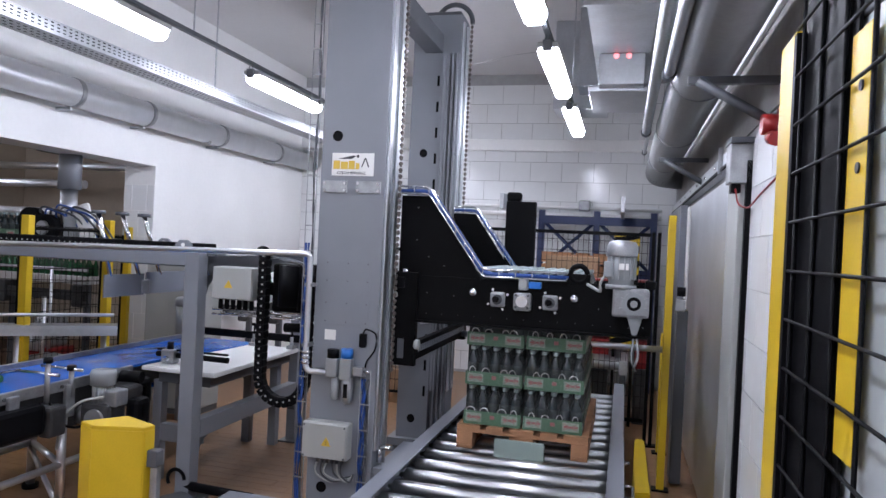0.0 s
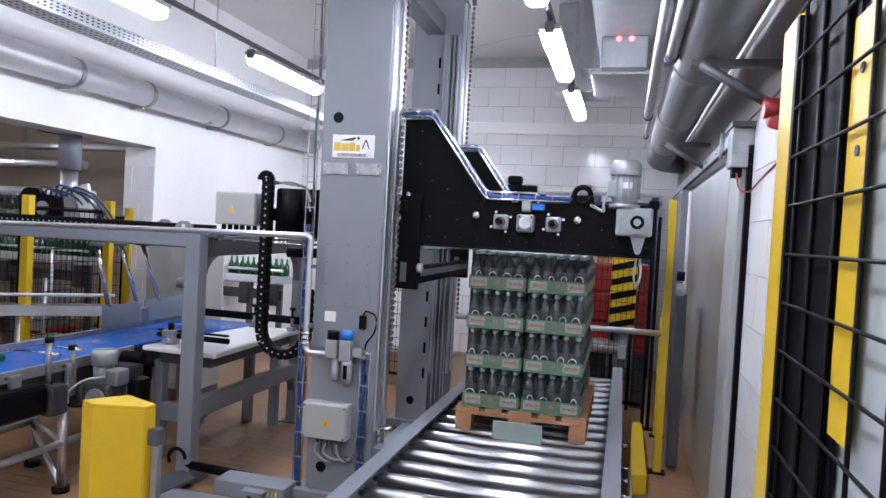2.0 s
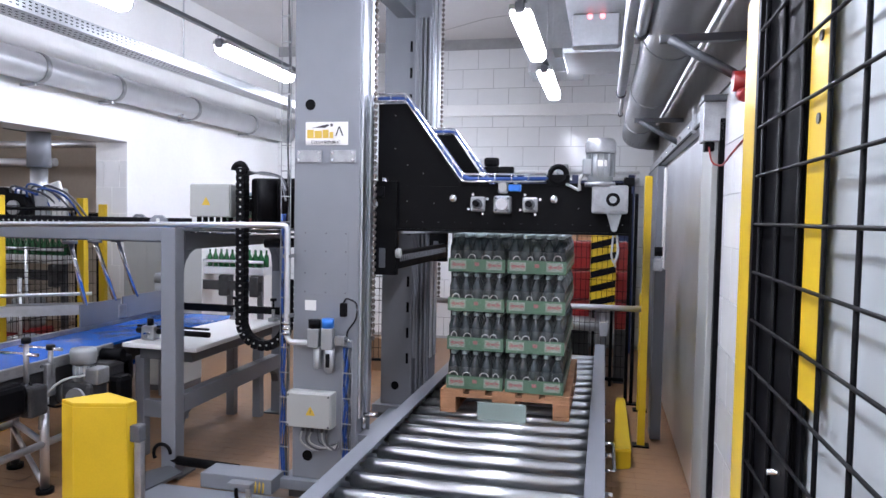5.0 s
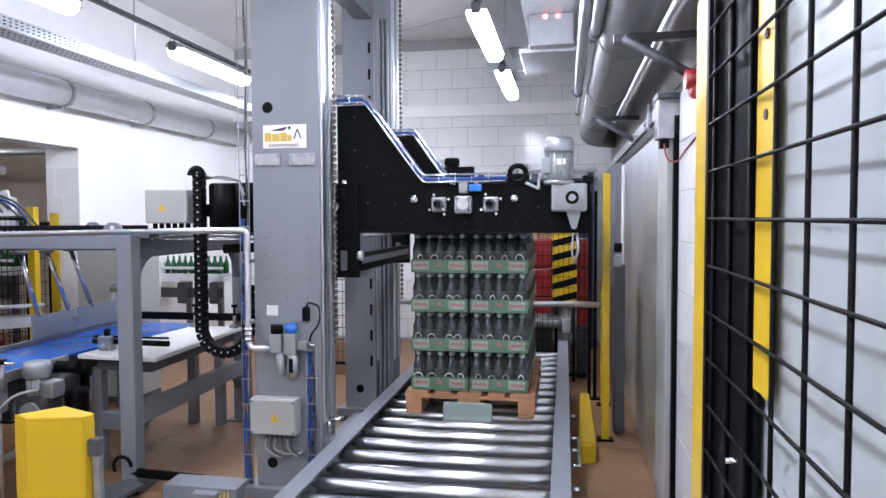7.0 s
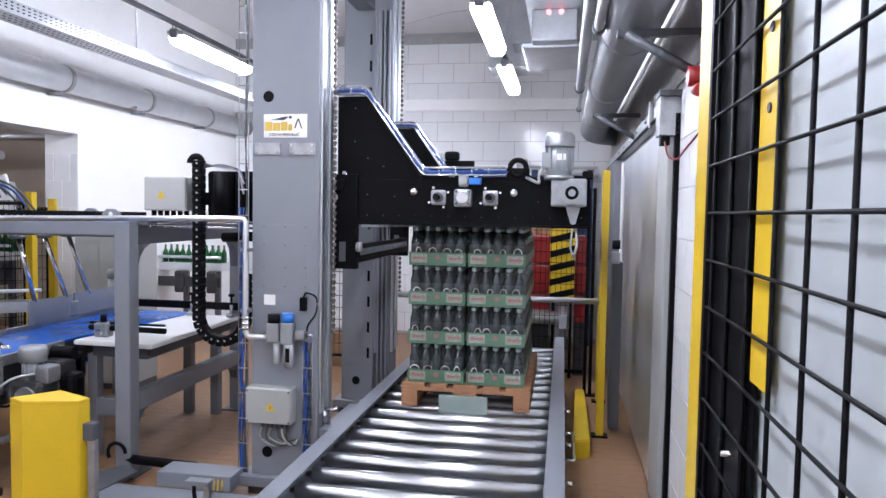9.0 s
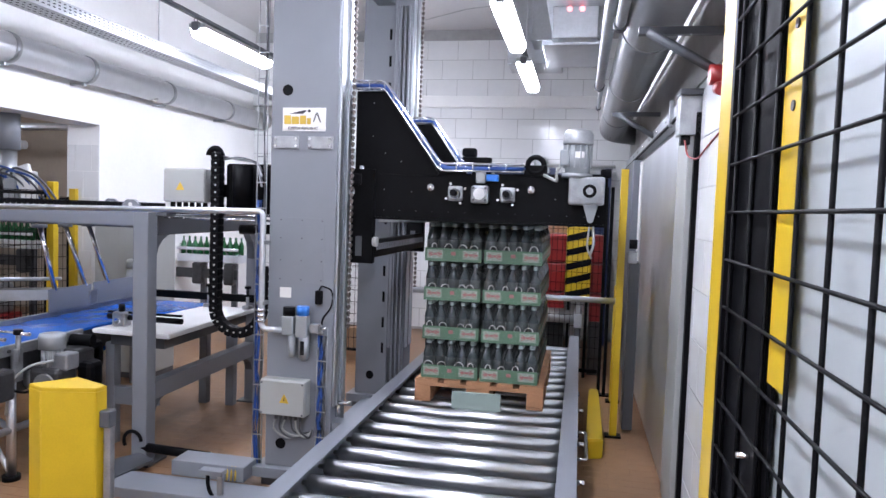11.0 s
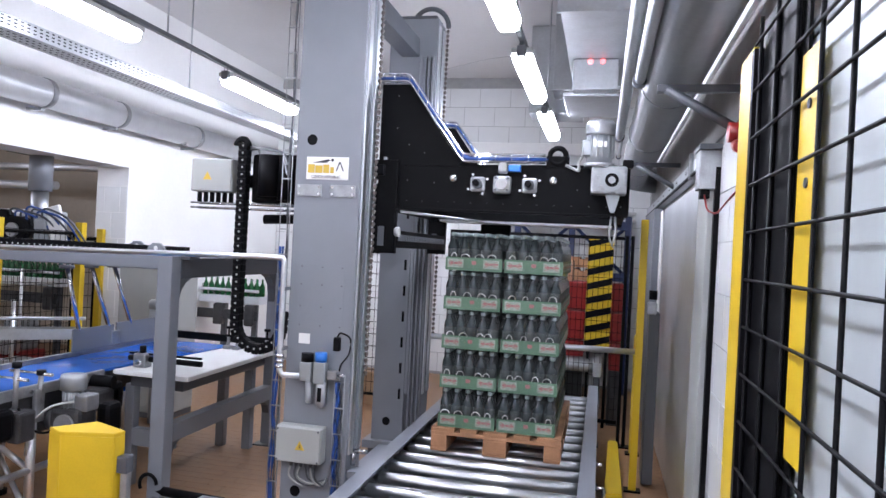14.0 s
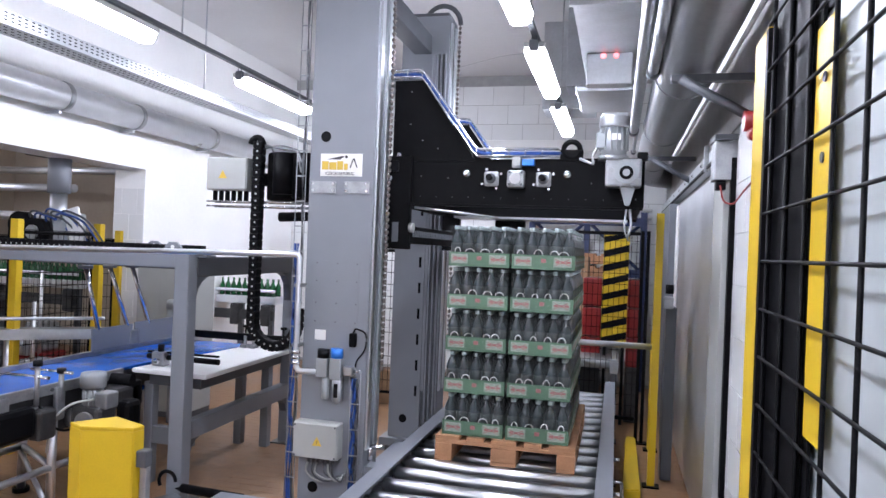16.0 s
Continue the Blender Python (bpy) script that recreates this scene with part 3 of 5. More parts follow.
prism(bm, [(-1.056, 0.537), (-1.044, 0.547), (-1.05, 0.548), (-1.045, 0.566), (-1.054, 0.55), (-1.049, 0.549)], YF - 0.1185, YF - 0.1165)
part("sign_mark", bm, LOGO_K, jb)
for x in (-1.19, -0.94):
    for z in (0.467, 0.643):
        part("screw", R((x, YF - 0.118, z), (x, YF - 0.114, z), 0.006, 8), GREY_D, jb)
rnd = random.Random(4)
for k in range(6):
    x = -1.12 + k * 0.03
    part("gland", R((x, YF - 0.05, 0.42), (x, YF - 0.05, 0.452), 0.011, 8), GREY_D, jb)
    bm = bmesh.new()
    pipe(bm, bend([(x, YF - 0.05, 0.43), (x + rnd.uniform(-0.03, 0.02), YF - 0.06, 0.36), (x + 0.06, YF - 0.05, 0.33 + rnd.uniform(-0.03, 0.02)), (-0.9, YF - 0.03, 0.34 + k * 0.006)], 0.04), 0.006, 6)
    part("cable", bm, GREY_D if k % 2 else WHITE_BOX, jb)
# compressed-air service unit
air = thing("air_service_unit", (-1.02, YF, 0.8), "compressed-air regulator with black and blue knobs on the column", "regulator")
part("bracket", B(-1.1, -0.86, YF - 0.02, YF, 0.94, 0.99), ALU, air)
part("regulator", B(-1.085, -1.015, YF - 0.09, YF - 0.02, 0.93, 1.04, bev=0.006), MOTOR, air)
part("black_knob", R((-1.05, YF - 0.055, 1.04), (-1.05, YF - 0.055, 1.09), 0.036, 20), RUBBER, air)
part("filter_body", B(-1.0, -0.93, YF - 0.09, YF - 0.02, 0.92, 1.045, bev=0.006), MOTOR, air)
part("blue_knob", R((-0.965, YF - 0.055, 1.045), (-0.965, YF - 0.055, 1.1), 0.036, 20), BLUEP, air)
bm = bmesh.new()
lathe(bm, [(0.014, -0.13), (0.022, -0.12), (0.024, 0)], 12, (-1.03, YF - 0.055, 0.93))
part("drain", bm, MOTOR, air)
bm = bmesh.new()
lathe(bm, [(0.012, -0.15), (0.032, -0.13), (0.034, 0)], 16, (-0.955, YF - 0.055, 0.93))
part("bowl", bm, ALU, air)
part("sight_strip", B(-0.967, -0.943, YF - 0.092, YF - 0.088, 0.82, 0.9), RUBBER, air)
part("valve", B(-0.92, -0.86, YF - 0.08, YF - 0.02, 0.95, 1.0, bev=0.005), ALU, air)
part("outlet_tube", R((-0.86, YF - 0.05, 0.975), (-0.82, YF - 0.05, 0.975), 0.009, 10), CHROME, air)
bm = bmesh.new()
pipe(bm, bend([(-3.6, YF - 0.08, 1.6), (-1.28, YF - 0.08, 1.64), (-1.21, YF - 0.08, 1.64), (-1.21, YF - 0.08, 0.99), (-1.19, YF - 0.08, 0.96), (-1.085, YF - 0.06, 0.96)], 0.06), 0.017, 12)
airp = solid("air_pipe", bm, STEEL, (-1.21, YF - 0.08, 0.96), "slim stainless air pipe bent down the column", "pipe")
for z in (1.45, 1.1):
    part("clip", B(-1.235, -1.19, YF - 0.09, YF, z, z + 0.02), ALU, airp)
for z in (1.0, 1.03, 1.06):
    part("fitting", R((-1.21, YF - 0.08, z), (-1.21, YF - 0.08, z + 0.018), 0.026, 14), CHROME, airp)
# sensor with a looped black cable
sen = thing("sensor", (-0.87, YF, 1.15), "small black sensor with a looped cable", "sensor")
part("body", B(-0.905, -0.865, YF - 0.04, YF, 1.11, 1.19, bev=0.006), RUBBER, sen)
bm = bmesh.new()
pipe(bm, bend([(-0.885, YF - 0.02, 1.19), (-0.87, YF - 0.03, 1.22), (-0.8, YF - 0.03, 1.2), (-0.8, YF - 0.03, 1.1), (-0.86, YF - 0.02, 1.03), (-0.865, YF - 0.02, 0.98)], 0.05), 0.005, 6)
part("cable", bm, RUBBER, sen)
# cable runs on ladder rails
for x, z0, z1, yy in ((-1.262, 0.1, 3.4, YF + 0.03), (-0.855, 0.13, 0.98, YF - 0.03)):
    run = thing("cable_ladder", (x, yy, z0), "wire cable ladder filled with blue hoses", "cable ladder", "cable ladders on the column")
    for dx in (-0.03, 0.03):
        part("side_wire", R((x + dx, yy, z0), (x + dx, yy, z1), 0.003, 6), ALU, run)
    n = int((z1 - z0) / 0.15)
    for k in range(n):
        part("rung", B(x - 0.03, x + 0.03, yy - 0.012, yy - 0.006, z0 + k * 0.15 + 0.05, z0 + k * 0.15 + 0.057), ALU, run)
    for k, m in enumerate((BLUECABLE, BLUECABLE, GREY_D)):
        top = z1 if z1 < 1.2 else (1.75 if k < 2 else 3.35)
        pts = [(x - 0.018 + k * 0.016 + 0.006 * math.sin(j * 1.7 + k), yy + 0.004, z0 - 0.05 + (top - z0) * j / 14) for j in range(15)]
        bm = bmesh.new()
        pipe(bm, pts, 0.0085, 7)
        part("hose", bm, m, run)

colb, _, _ = column(7.5, 7.8, False)
# flat black discs again, painted for the dark inside the openings
part("hole_disc", R((-1.08, 7.498, 0.27), (-1.08, 7.504, 0.27), 0.033, 20), RUBBER, colb, "flat black disc for a shaded round opening")
part("hole_disc", R((-1.08, 7.498, 2.33), (-1.08, 7.504, 2.33), 0.033, 20), RUBBER, colb, "flat black disc for a shaded round opening")
part("side_channel", B(-0.93, -0.905, 7.46, 7.5, 0.5, 3.1, bev=0.003), GREY, colb)
# each slot is a black plate, its inner shade put in as colour
for k in range(13):
    part("slot", B(-0.99, -0.97, 7.497, 7.501, 0.45 + k * 0.2, 0.53 + k * 0.2), RUBBER, colb)
for x in (-0.945, -0.9, -0.865, -0.83):
    part("profile_rib", B(x, x + 0.014, 7.455, 7.5, 0.14, 3.1, bev=0.003), GREY, colb)
# darker strip behind the ribs paints in the shade of the recess
part("profile_shadow_strip", B(-0.93, -0.815, 7.494, 7.5, 0.14, 3.1), GREY_D, colb)
tie = solid("tie_beam", B(-1.12, -0.92, 5.7, 7.5, 0.0, 0.1, bev=0.006), GREY, (-1.0, 6.6, 0), "grey steel floor beam joining the columns", "beam")
topb = solid("tie_beam", B(-1.1, -0.95, 5.7, 7.5, 3.25, 3.4, bev=0.006), GREY_D, (-1.0, 6.6, 3.25), "dark grey steel beam joining the column tops", "beam")

# ---------------- lifting head (moves) ----------------
HX, HY, HZ = 0.0, 5.7, 1.6
hd = thing("lifting_head", (HX, HY, HZ), "black steel lifting head of the palletiser with motors", "lifting head")


def plate(y0, y1, dz):
    bm = bmesh.new()
    prism(bm, [(-0.79, 1.6), (0.72, 1.6), (0.725, 1.62), (0.725, 1.9 - dz), (-0.265, 1.885 - dz), (-0.61, 2.372 - dz), (-0.79, 2.372 - dz)], y0, y1)
    bmesh.ops.bevel(bm, geom=bm.edges[:], offset=0.003, segments=1, affect="EDGES")
    return bm


fp = part("front_plate", plate(5.7, 5.715, 0), BLACK, hd)
part("rear_plate", plate(7.38, 7.395, 0.03), BLACK, hd)
part("upper_flange", B(-0.79, -0.27, 5.694, 5.7, 1.872, 1.884), BLACK, hd)
part("right_beam", B(0.66, 0.72, 5.715, 7.38, 1.62, 1.82, bev=0.005), BLACK, hd)
part("lower_flange", B(-0.7, 0.72, 5.66, 5.7, 1.598, 1.612, bev=0.002), BLACK, hd)
part("rear_flange", B(-0.7, 0.72, 7.395, 7.43, 1.598, 1.612, bev=0.002), BLACK, hd)
for y in (5.66, 7.4):
    part("guide_leg", B(-0.8, -0.655, y, y + 0.06, 1.325, 1.9, bev=0.005), BLACK, hd)
    part("roller_block", B(-0.845, -0.735, y - 0.02, y + 0.05, 1.8, 1.87, bev=0.01), RUBBER, hd)
    part("leg_window", B(-0.765, -0.725, y - 0.003, y, 1.37, 1.49), GREY_D, hd)
part("back_plate", B(-0.79, -0.775, 5.715, 7.38, 1.6, 2.3), BLACK, hd)
part("side_beam", B(-0.7, -0.655, 5.72, 7.4, 1.36, 1.47, bev=0.004), BLACK, hd)
for k in range(30):
    part("rack_slot", B(-0.656, -0.652, 5.76 + k * 0.054, 5.79 + k * 0.054, 1.405, 1.445), GREY, hd)
part("slide_tube", R((-0.64, 5.74, 1.588), (-0.2, 7.3, 1.585), 0.009, 12), STEEL, hd, "bright steel slide tube")
part("shutter", B(-0.63, 0.65, 7.0, 7.36, 1.58, 1.596), STEEL, hd, "stainless sliding shutter plate")
part("hand_wheel", R((-0.66, 5.68, 1.46), (-0.63, 5.68, 1.46), 0.03, 16), WHITE_BOX, hd)
ch = part("chain_anchor", R((-0.742, 5.69, 1.84), (-0.742, 5.69, 1.92), 0.018, 10), CHROME, hd)
part("roller_bolt", R((-0.79, 5.63, 1.76), (-0.79, 5.66, 1.76), 0.022, 6), CHROME, hd)
for x in (-0.312, 0.289):
    bm = bmesh.new()
    lathe(bm, [(0.026, 0), (0.026, 0.01), (0.018, 0.02), (0.006, 0.024)], 16)
    bmesh.ops.transform(bm, matrix=pose(x, 5.7, 1.8, 90, 0, 0), verts=bm.verts)
    part("dome_bolt", bm, CHROME, hd)
for x in (-0.159, 0.152):
    fl = part("bearing_flange", B(x - 0.045, x + 0.045, 5.682, 5.7, 1.768 - 0.045, 1.768 + 0.045, bev=0.012), ALU, hd)
    part("boss", R((x, 5.65, 1.768), (x, 5.682, 1.768), 0.03, 18), GREY_D, fl)
    part("shaft", R((x - 0.005, 5.6, 1.772), (x, 5.66, 1.768), 0.018, 12), RUBBER, fl)
    for a in range(4):
        part("bolt", R((x + 0.065 * math.cos(a * math.pi / 2 + 0.5), 5.69, 1.768 + 0.065 * math.sin(a * math.pi / 2 + 0.5)), (x + 0.065 * math.cos(a * math.pi / 2 + 0.5), 5.7, 1.768 + 0.065 * math.sin(a * math.pi / 2 + 0.5)), 0.008, 8), CHROME, fl)
gb = part("small_gearbox", B(-0.06, 0.045, 5.63, 5.7, 1.712, 1.818, bev=0.016), ALU, hd)
part("cap", R((-0.008, 5.615, 1.768), (-0.008, 5.63, 1.768), 0.034, 20), CHROME, gb)
for a in range(4):
    part("bolt", R((-0.008 + 0.05 * math.cos(a * math.pi / 2 + 0.78), 5.622, 1.768 + 0.05 * math.sin(a * math.pi / 2 + 0.78)), (-0.008 + 0.05 * math.cos(a * math.pi / 2 + 0.78), 5.632, 1.768 + 0.05 * math.sin(a * math.pi / 2 + 0.78)), 0.008, 8), GREY_D, gb)
part("valve_body", B(-0.035, 0.02, 5.65, 5.7, 1.832, 1.905, bev=0.01), ALU, hd)
part("gauge", R((-0.008, 5.635, 1.868), (-0.008, 5.65, 1.868), 0.024, 18), WHITE_BOX, hd)
part("blue_valve", B(0.025, 0.098, 5.65, 5.7, 1.845, 1.885, bev=0.006), BLUEP, hd, "blue plastic valve")
for k in range(14):
    part("screw", R((-0.7 + k * 0.1, 5.694, 1.655), (-0.7 + k * 0.1, 5.701, 1.655), 0.0028, 6), GREY_D, hd)
for x, z in ((-0.6, 1.78), (-0.6, 2.0), (-0.5, 1.95), (-0.43, 1.77), (0.43, 1.75), (-0.68, 2.3), (-0.68, 2.1), (0.68, 1.66), (0.66, 1.7)):
    part("screw", R((x, 5.694, z), (x, 5.701, z), 0.0042, 8), GREY_D, hd)
# lifting eye
ey = part("lifting_eye", B(0.243, 0.377, 5.69, 5.71, 1.88, 1.945, bev=0.004), BLACK, hd)
bm = bmesh.new()
pipe(bm, [(0.31 + 0.047 * math.cos(a), 5.7, 1.945 + 0.047 * math.sin(a)) for a in [math.tau * k / 28 for k in range(29)]], 0.016, 8)
part("ring", bm, BLACK, ey)
# drive motor and gearbox
gm = part("gearbox", B(0.506, 0.705, 5.56, 5.7, 1.722, 1.882, bev=0.014), ALU, hd)
part("output_flange", R((0.622, 5.54, 1.8), (0.622, 5.56, 1.8), 0.062, 28), MOTOR, gm)
part("output_seal", R((0.622, 5.533, 1.8), (0.622, 5.542, 1.8), 0.038, 24), RUBBER, gm)
part("output_shaft", R((0.622, 5.528, 1.8), (0.622, 5.536, 1.8), 0.02, 18), ALU, gm)
for a in range(8):
    part("rib", B(-0.004, 0.004, -0.012, 0.0, 0.05, 0.085, m=Matrix.Translation((0.622, 5.562, 1.8)) @ pose(0, 0, 0, 0, a * 45 + 22, 0)), MOTOR, gm)
bm = bmesh.new()
prism(bm, [(0.59, 1.722), (0.672, 1.722), (0.648, 1.63), (0.64, 1.622), (0.626, 1.622), (0.618, 1.63)], 5.6, 5.66)
part("torque_arm", bm, MOTOR, gm)
mo = part("motor", R((0.548, 5.63, 1.882), (0.548, 5.63, 2.075), 0.07, 28), MOTOR, hd, "silver electric motor")
for k in range(14):
    a = k * math.tau / 14
    part("fin", B(0.068, 0.082, -0.003, 0.003, 1.93, 2.06, m=Matrix.Translation((0.548, 5.63, 0)) @ pose(0, 0, 0, 0, 0, math.degrees(a))), MOTOR, mo)
bm = bmesh.new()
lathe(bm, [(0.083, 0), (0.085, 0.01), (0.085, 0.06), (0.07, 0.083), (0.03, 0.09)], 26, (0.548, 5.63, 2.06))
part("fan_cowl", bm, ALU, mo)
part("terminal_box", B(0.45, 0.5, 5.58, 5.66, 1.94, 2.03, bev=0.008), MOTOR, mo)
part("neck", R((0.548, 5.63, 1.875), (0.548, 5.63, 1.9), 0.085, 24), ALU, mo)
part("name_label", B(0.53, 0.585, 5.553, 5.556, 1.985, 2.02), STICKER, mo)
bm = bmesh.new()
pipe(bm, bend([(0.46, 5.62, 1.95), (0.43, 5.62, 1.9), (0.44, 5.62, 1.85), (0.36, 5.68, 1.89)], 0.05), 0.009, 6)
part("motor_cable", bm, WHITE_BOX, hd)
part("side_motor_mount", B(0.68, 0.74, 5.66, 5.72, 1.88, 1.93, bev=0.01), RUBBER, hd)
bm = bmesh.new()
pipe(bm, bend([(0.65, 5.64, 1.6), (0.66, 5.62, 1.5), (0.64, 5.62, 1.44)], 0.03), 0.008, 6)
pipe(bm, bend([(0.63, 5.63, 1.6), (0.62, 5.62, 1.48), (0.65, 5.62, 1.42)], 0.03), 0.006, 6)
part("hanging_fitting", bm, ALU, hd)
# wire baskets along the sloping edges, with hoses
for y, dz in ((5.66, 0), (7.4, 0.03)):
    line = [(-0.79, 2.395 - dz), (-0.605, 2.395 - dz), (-0.25, 1.912 - dz), (0.24, 1.915 - dz)]
    bk = part("wire_basket", pipe(bmesh.new(), bend([(x, y - 0.02, z + 0.03) for x, z in line], 0.03), 0.006, 6), CHROME, hd, "bright wire basket for hoses")
    for oy, oz in ((-0.02, -0.012), (0.05, 0.03), (0.05, -0.012)):
        part("wire", pipe(bmesh.new(), bend([(x, y + oy, z + oz) for x, z in line], 0.03), 0.005, 6), CHROME, bk)
    for (ax, az), (bx, bz) in zip(line, line[1:]):
        n = max(2, int(math.hypot(bx - ax, bz - az) / 0.09))
        for k in range(n):
            s = k / n
            x, z = ax + (bx - ax) * s, az + (bz - az) * s
            part("rung", pipe(bmesh.new(), [(x, y - 0.02, z + 0.032), (x, y - 0.02, z - 0.012), (x, y + 0.05, z - 0.012)], 0.004, 5), CHROME, bk)
    for k, m in enumerate((BLUECABLE, BLUECABLE, GREY_D, BLUECABLE)):
        part("hose", pipe(bmesh.new(), bend([(x + 0.004 * k, y + 0.0 + 0.012 * k, z + 0.002 + 0.006 * (k % 2)) for x, z in line], 0.05), 0.009, 6), m, bk)

# carriage on the other side of the column (rides with the head)
ca = thing("carriage", (-1.6, 5.7, 1.6), "black lift carriage with a grey control box", "carriage")
bx = part("control_box", B(-2.005, -1.718, 5.66, 5.82, 1.66, 1.87, bev=0.008), WHITE_BOX, ca, "light grey control box")
part("lid", B(-2.0, -1.723, 5.648, 5.66, 1.665, 1.865, bev=0.004), WHITE_BOX, bx)
part("warning_sign", prism(bmesh.new(), [(-1.915, 1.735), (-1.855, 1.735), (-1.885, 1.787)], 5.6455, 5.6485), LOGO_Y, bx, "yellow warning triangle")
for k in range(6):
    part("gland", R((-1.98 + k * 0.045, 5.74, 1.59), (-1.98 + k * 0.045, 5.74, 1.662), 0.016, 10), RUBBER, bx)
part("black_housing", B(-1.6, -1.29, 5.7, 5.86, 1.6, 1.91, bev=0.02), BLACK, ca)
part("black_motor", R((-1.47, 5.68, 1.64), (-1.47, 5.68, 1.9), 0.07, 20), RUBBER, ca)
part("black_motor", R((-1.36, 5.7, 1.62), (-1.36, 5.7, 1.9), 0.055, 20), RUBBER, ca)
part("arm", B(-1.7, -1.25, 5.76, 5.84, 1.7, 1.78, bev=0.004), BLACK, ca)
for z in (1.56, 1.59):
    part("wire", R((-2.02, 5.7, z), (-1.25, 5.7, z), 0.006, 8), CHROME, ca)
    part("wire", R((-2.02, 5.82, z), (-1.25, 5.82, z), 0.006, 8), CHROME, ca)
for k in range(8):
    part("rung", R((-1.98 + k * 0.1, 5.69, 1.56), (-1.98 + k * 0.1, 5.83, 1.56), 0.005, 6), CHROME, ca)
part("arm", R((-1.52, 5.76, 1.5), (-1.28, 5.76, 1.51), 0.03, 12), BLACK, ca)
bm = bmesh.new()
pipe(bm, [(-1.655 + 0.042 * math.cos(a), 5.66, 1.955 + 0.042 * math.sin(a)) for a in [math.pi * k / 12 for k in range(13)]], 0.02, 8)
part("chain_end", bm, RUBBER, ca)
for k in range(4):
    part("cable", pipe(bmesh.new(), bend([(-1.62, 5.68, 1.93 + k * 0.008), (-1.5, 5.68, 1.95 - k * 0.006), (-1.38, 5.68, 1.92), (-1.28, 5.5, 1.86 - k * 0.03)], 0.05), 0.007, 6), ALU if k % 2 else GREY_D, ca)

# cable chain: rigid links along a hanging loop
chn = thing("cable_chain", (-1.5, 5.66, 1.1), "black plastic cable chain hanging in a loop", "cable chain")
bm = bmesh.new()
box(bm, -0.032, 0.032, -0.03, 0.03, -0.019, 0.019, bev=0.004)
box(bm, -0.026, 0.026, -0.034, 0.034, -0.026, 0.014, bev=0.003)
rod(bm, (0.004, -0.036, 0), (0.004, -0.03, 0), 0.0065, 8, mi=1)
LINK = bpy.data.meshes.new("chain_link")
bm.to_mesh(LINK)
bm.free()
LINK.materials.append(RUBBER)
LINK.materials.append(WHITE_BOX)
LINKS = []
for k in range(38):
    ob = new("chain_link", LINK)
    ob.parent = chn
    LINKS.append(ob)

# ---------------- portal frame and tables ----------------
pf = thing("portal_frame", (-2.12, 4.6, 0), "grey steel portal frame beside the column", "frame", true=True)
part("post", B(-2.178, -2.072, 4.56, 4.66, 0.01, 1.6, bev=0.008), GREY, pf)
part("foot_plate", B(-2.23, -2.02, 4.51, 4.71, 0, 0.012), GREY_D, pf)
part("top_beam", B(-5.6, -2.178, 4.57, 4.65, 1.505, 1.6, bev=0.006), GREY, pf)
MA = Matrix.Translation((-2.12, 4.62, 0)) @ pose(0, 0, 0, 0, 0, 90.6)
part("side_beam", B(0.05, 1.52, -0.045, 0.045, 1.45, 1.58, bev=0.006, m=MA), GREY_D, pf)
part("side_leg", B(1.45, 1.53, -0.04, 0.04, 0.0, 1.45, bev=0.006, m=MA), GREY, pf)
part("leg_foot", B(1.4, 1.58, -0.08, 0.08, 0.0, 0.012, m=MA), GREY_D, pf)
part("low_beam", B(0.05, 1.45, -0.04, 0.04, 0.387, 0.505, bev=0.006, m=MA), GREY, pf)
for poly in ([(0.05, 1.45), (0.05, 1.29), (0.08, 1.37), (0.13, 1.42), (0.2, 1.45)], [(1.45, 1.45), (1.45, 1.21), (1.42, 1.35), (1.36, 1.42), (1.28, 1.45)],
             [(0.05, 0.387), (0.05, 0.27), (0.08, 0.34), (0.12, 0.37), (0.17, 0.387)], [(1.45, 0.387), (1.45, 0.27), (1.42, 0.34), (1.38, 0.37), (1.33, 0.387)]):
    bm = prism(bmesh.new(), poly, -0.03, 0.03)
    bmesh.ops.transform(bm, matrix=MA, verts=bm.verts)
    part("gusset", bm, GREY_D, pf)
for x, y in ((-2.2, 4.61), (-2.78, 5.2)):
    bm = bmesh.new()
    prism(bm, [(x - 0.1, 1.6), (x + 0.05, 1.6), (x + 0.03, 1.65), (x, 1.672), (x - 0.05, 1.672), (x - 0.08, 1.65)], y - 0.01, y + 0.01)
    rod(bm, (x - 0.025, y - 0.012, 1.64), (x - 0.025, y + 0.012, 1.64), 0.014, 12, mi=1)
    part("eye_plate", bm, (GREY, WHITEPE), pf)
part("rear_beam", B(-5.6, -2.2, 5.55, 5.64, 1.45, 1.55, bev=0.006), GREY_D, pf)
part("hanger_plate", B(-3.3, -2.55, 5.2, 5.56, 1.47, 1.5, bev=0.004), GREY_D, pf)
for x in (-5.3, -4.8):
    part("layer_rest", B(x - 0.03, x + 0.03, 4.66, 5.55, 1.55, 1.596, bev=0.004), GREY, pf)
# cable chain lying on the frame
cl = thing("flat_cable_chain", (-3, 4.69, 1.595), "black cable chain lying along the frame", "cable chain", true=True)
part("chain_trough", B(-4.2, -2.0, 4.64, 4.75, 1.575, 1.595, bev=0.003), GREY_D, cl)
for k in range(46):
    x = -4.1 + k * 0.045
    ob = new("chain_link", LINK)
    ob.parent = cl
    ob.matrix_basis = Matrix.Translation((x + 3, 0, 0.028)) @ pose(0, 0, 0, 0, 90, 0)

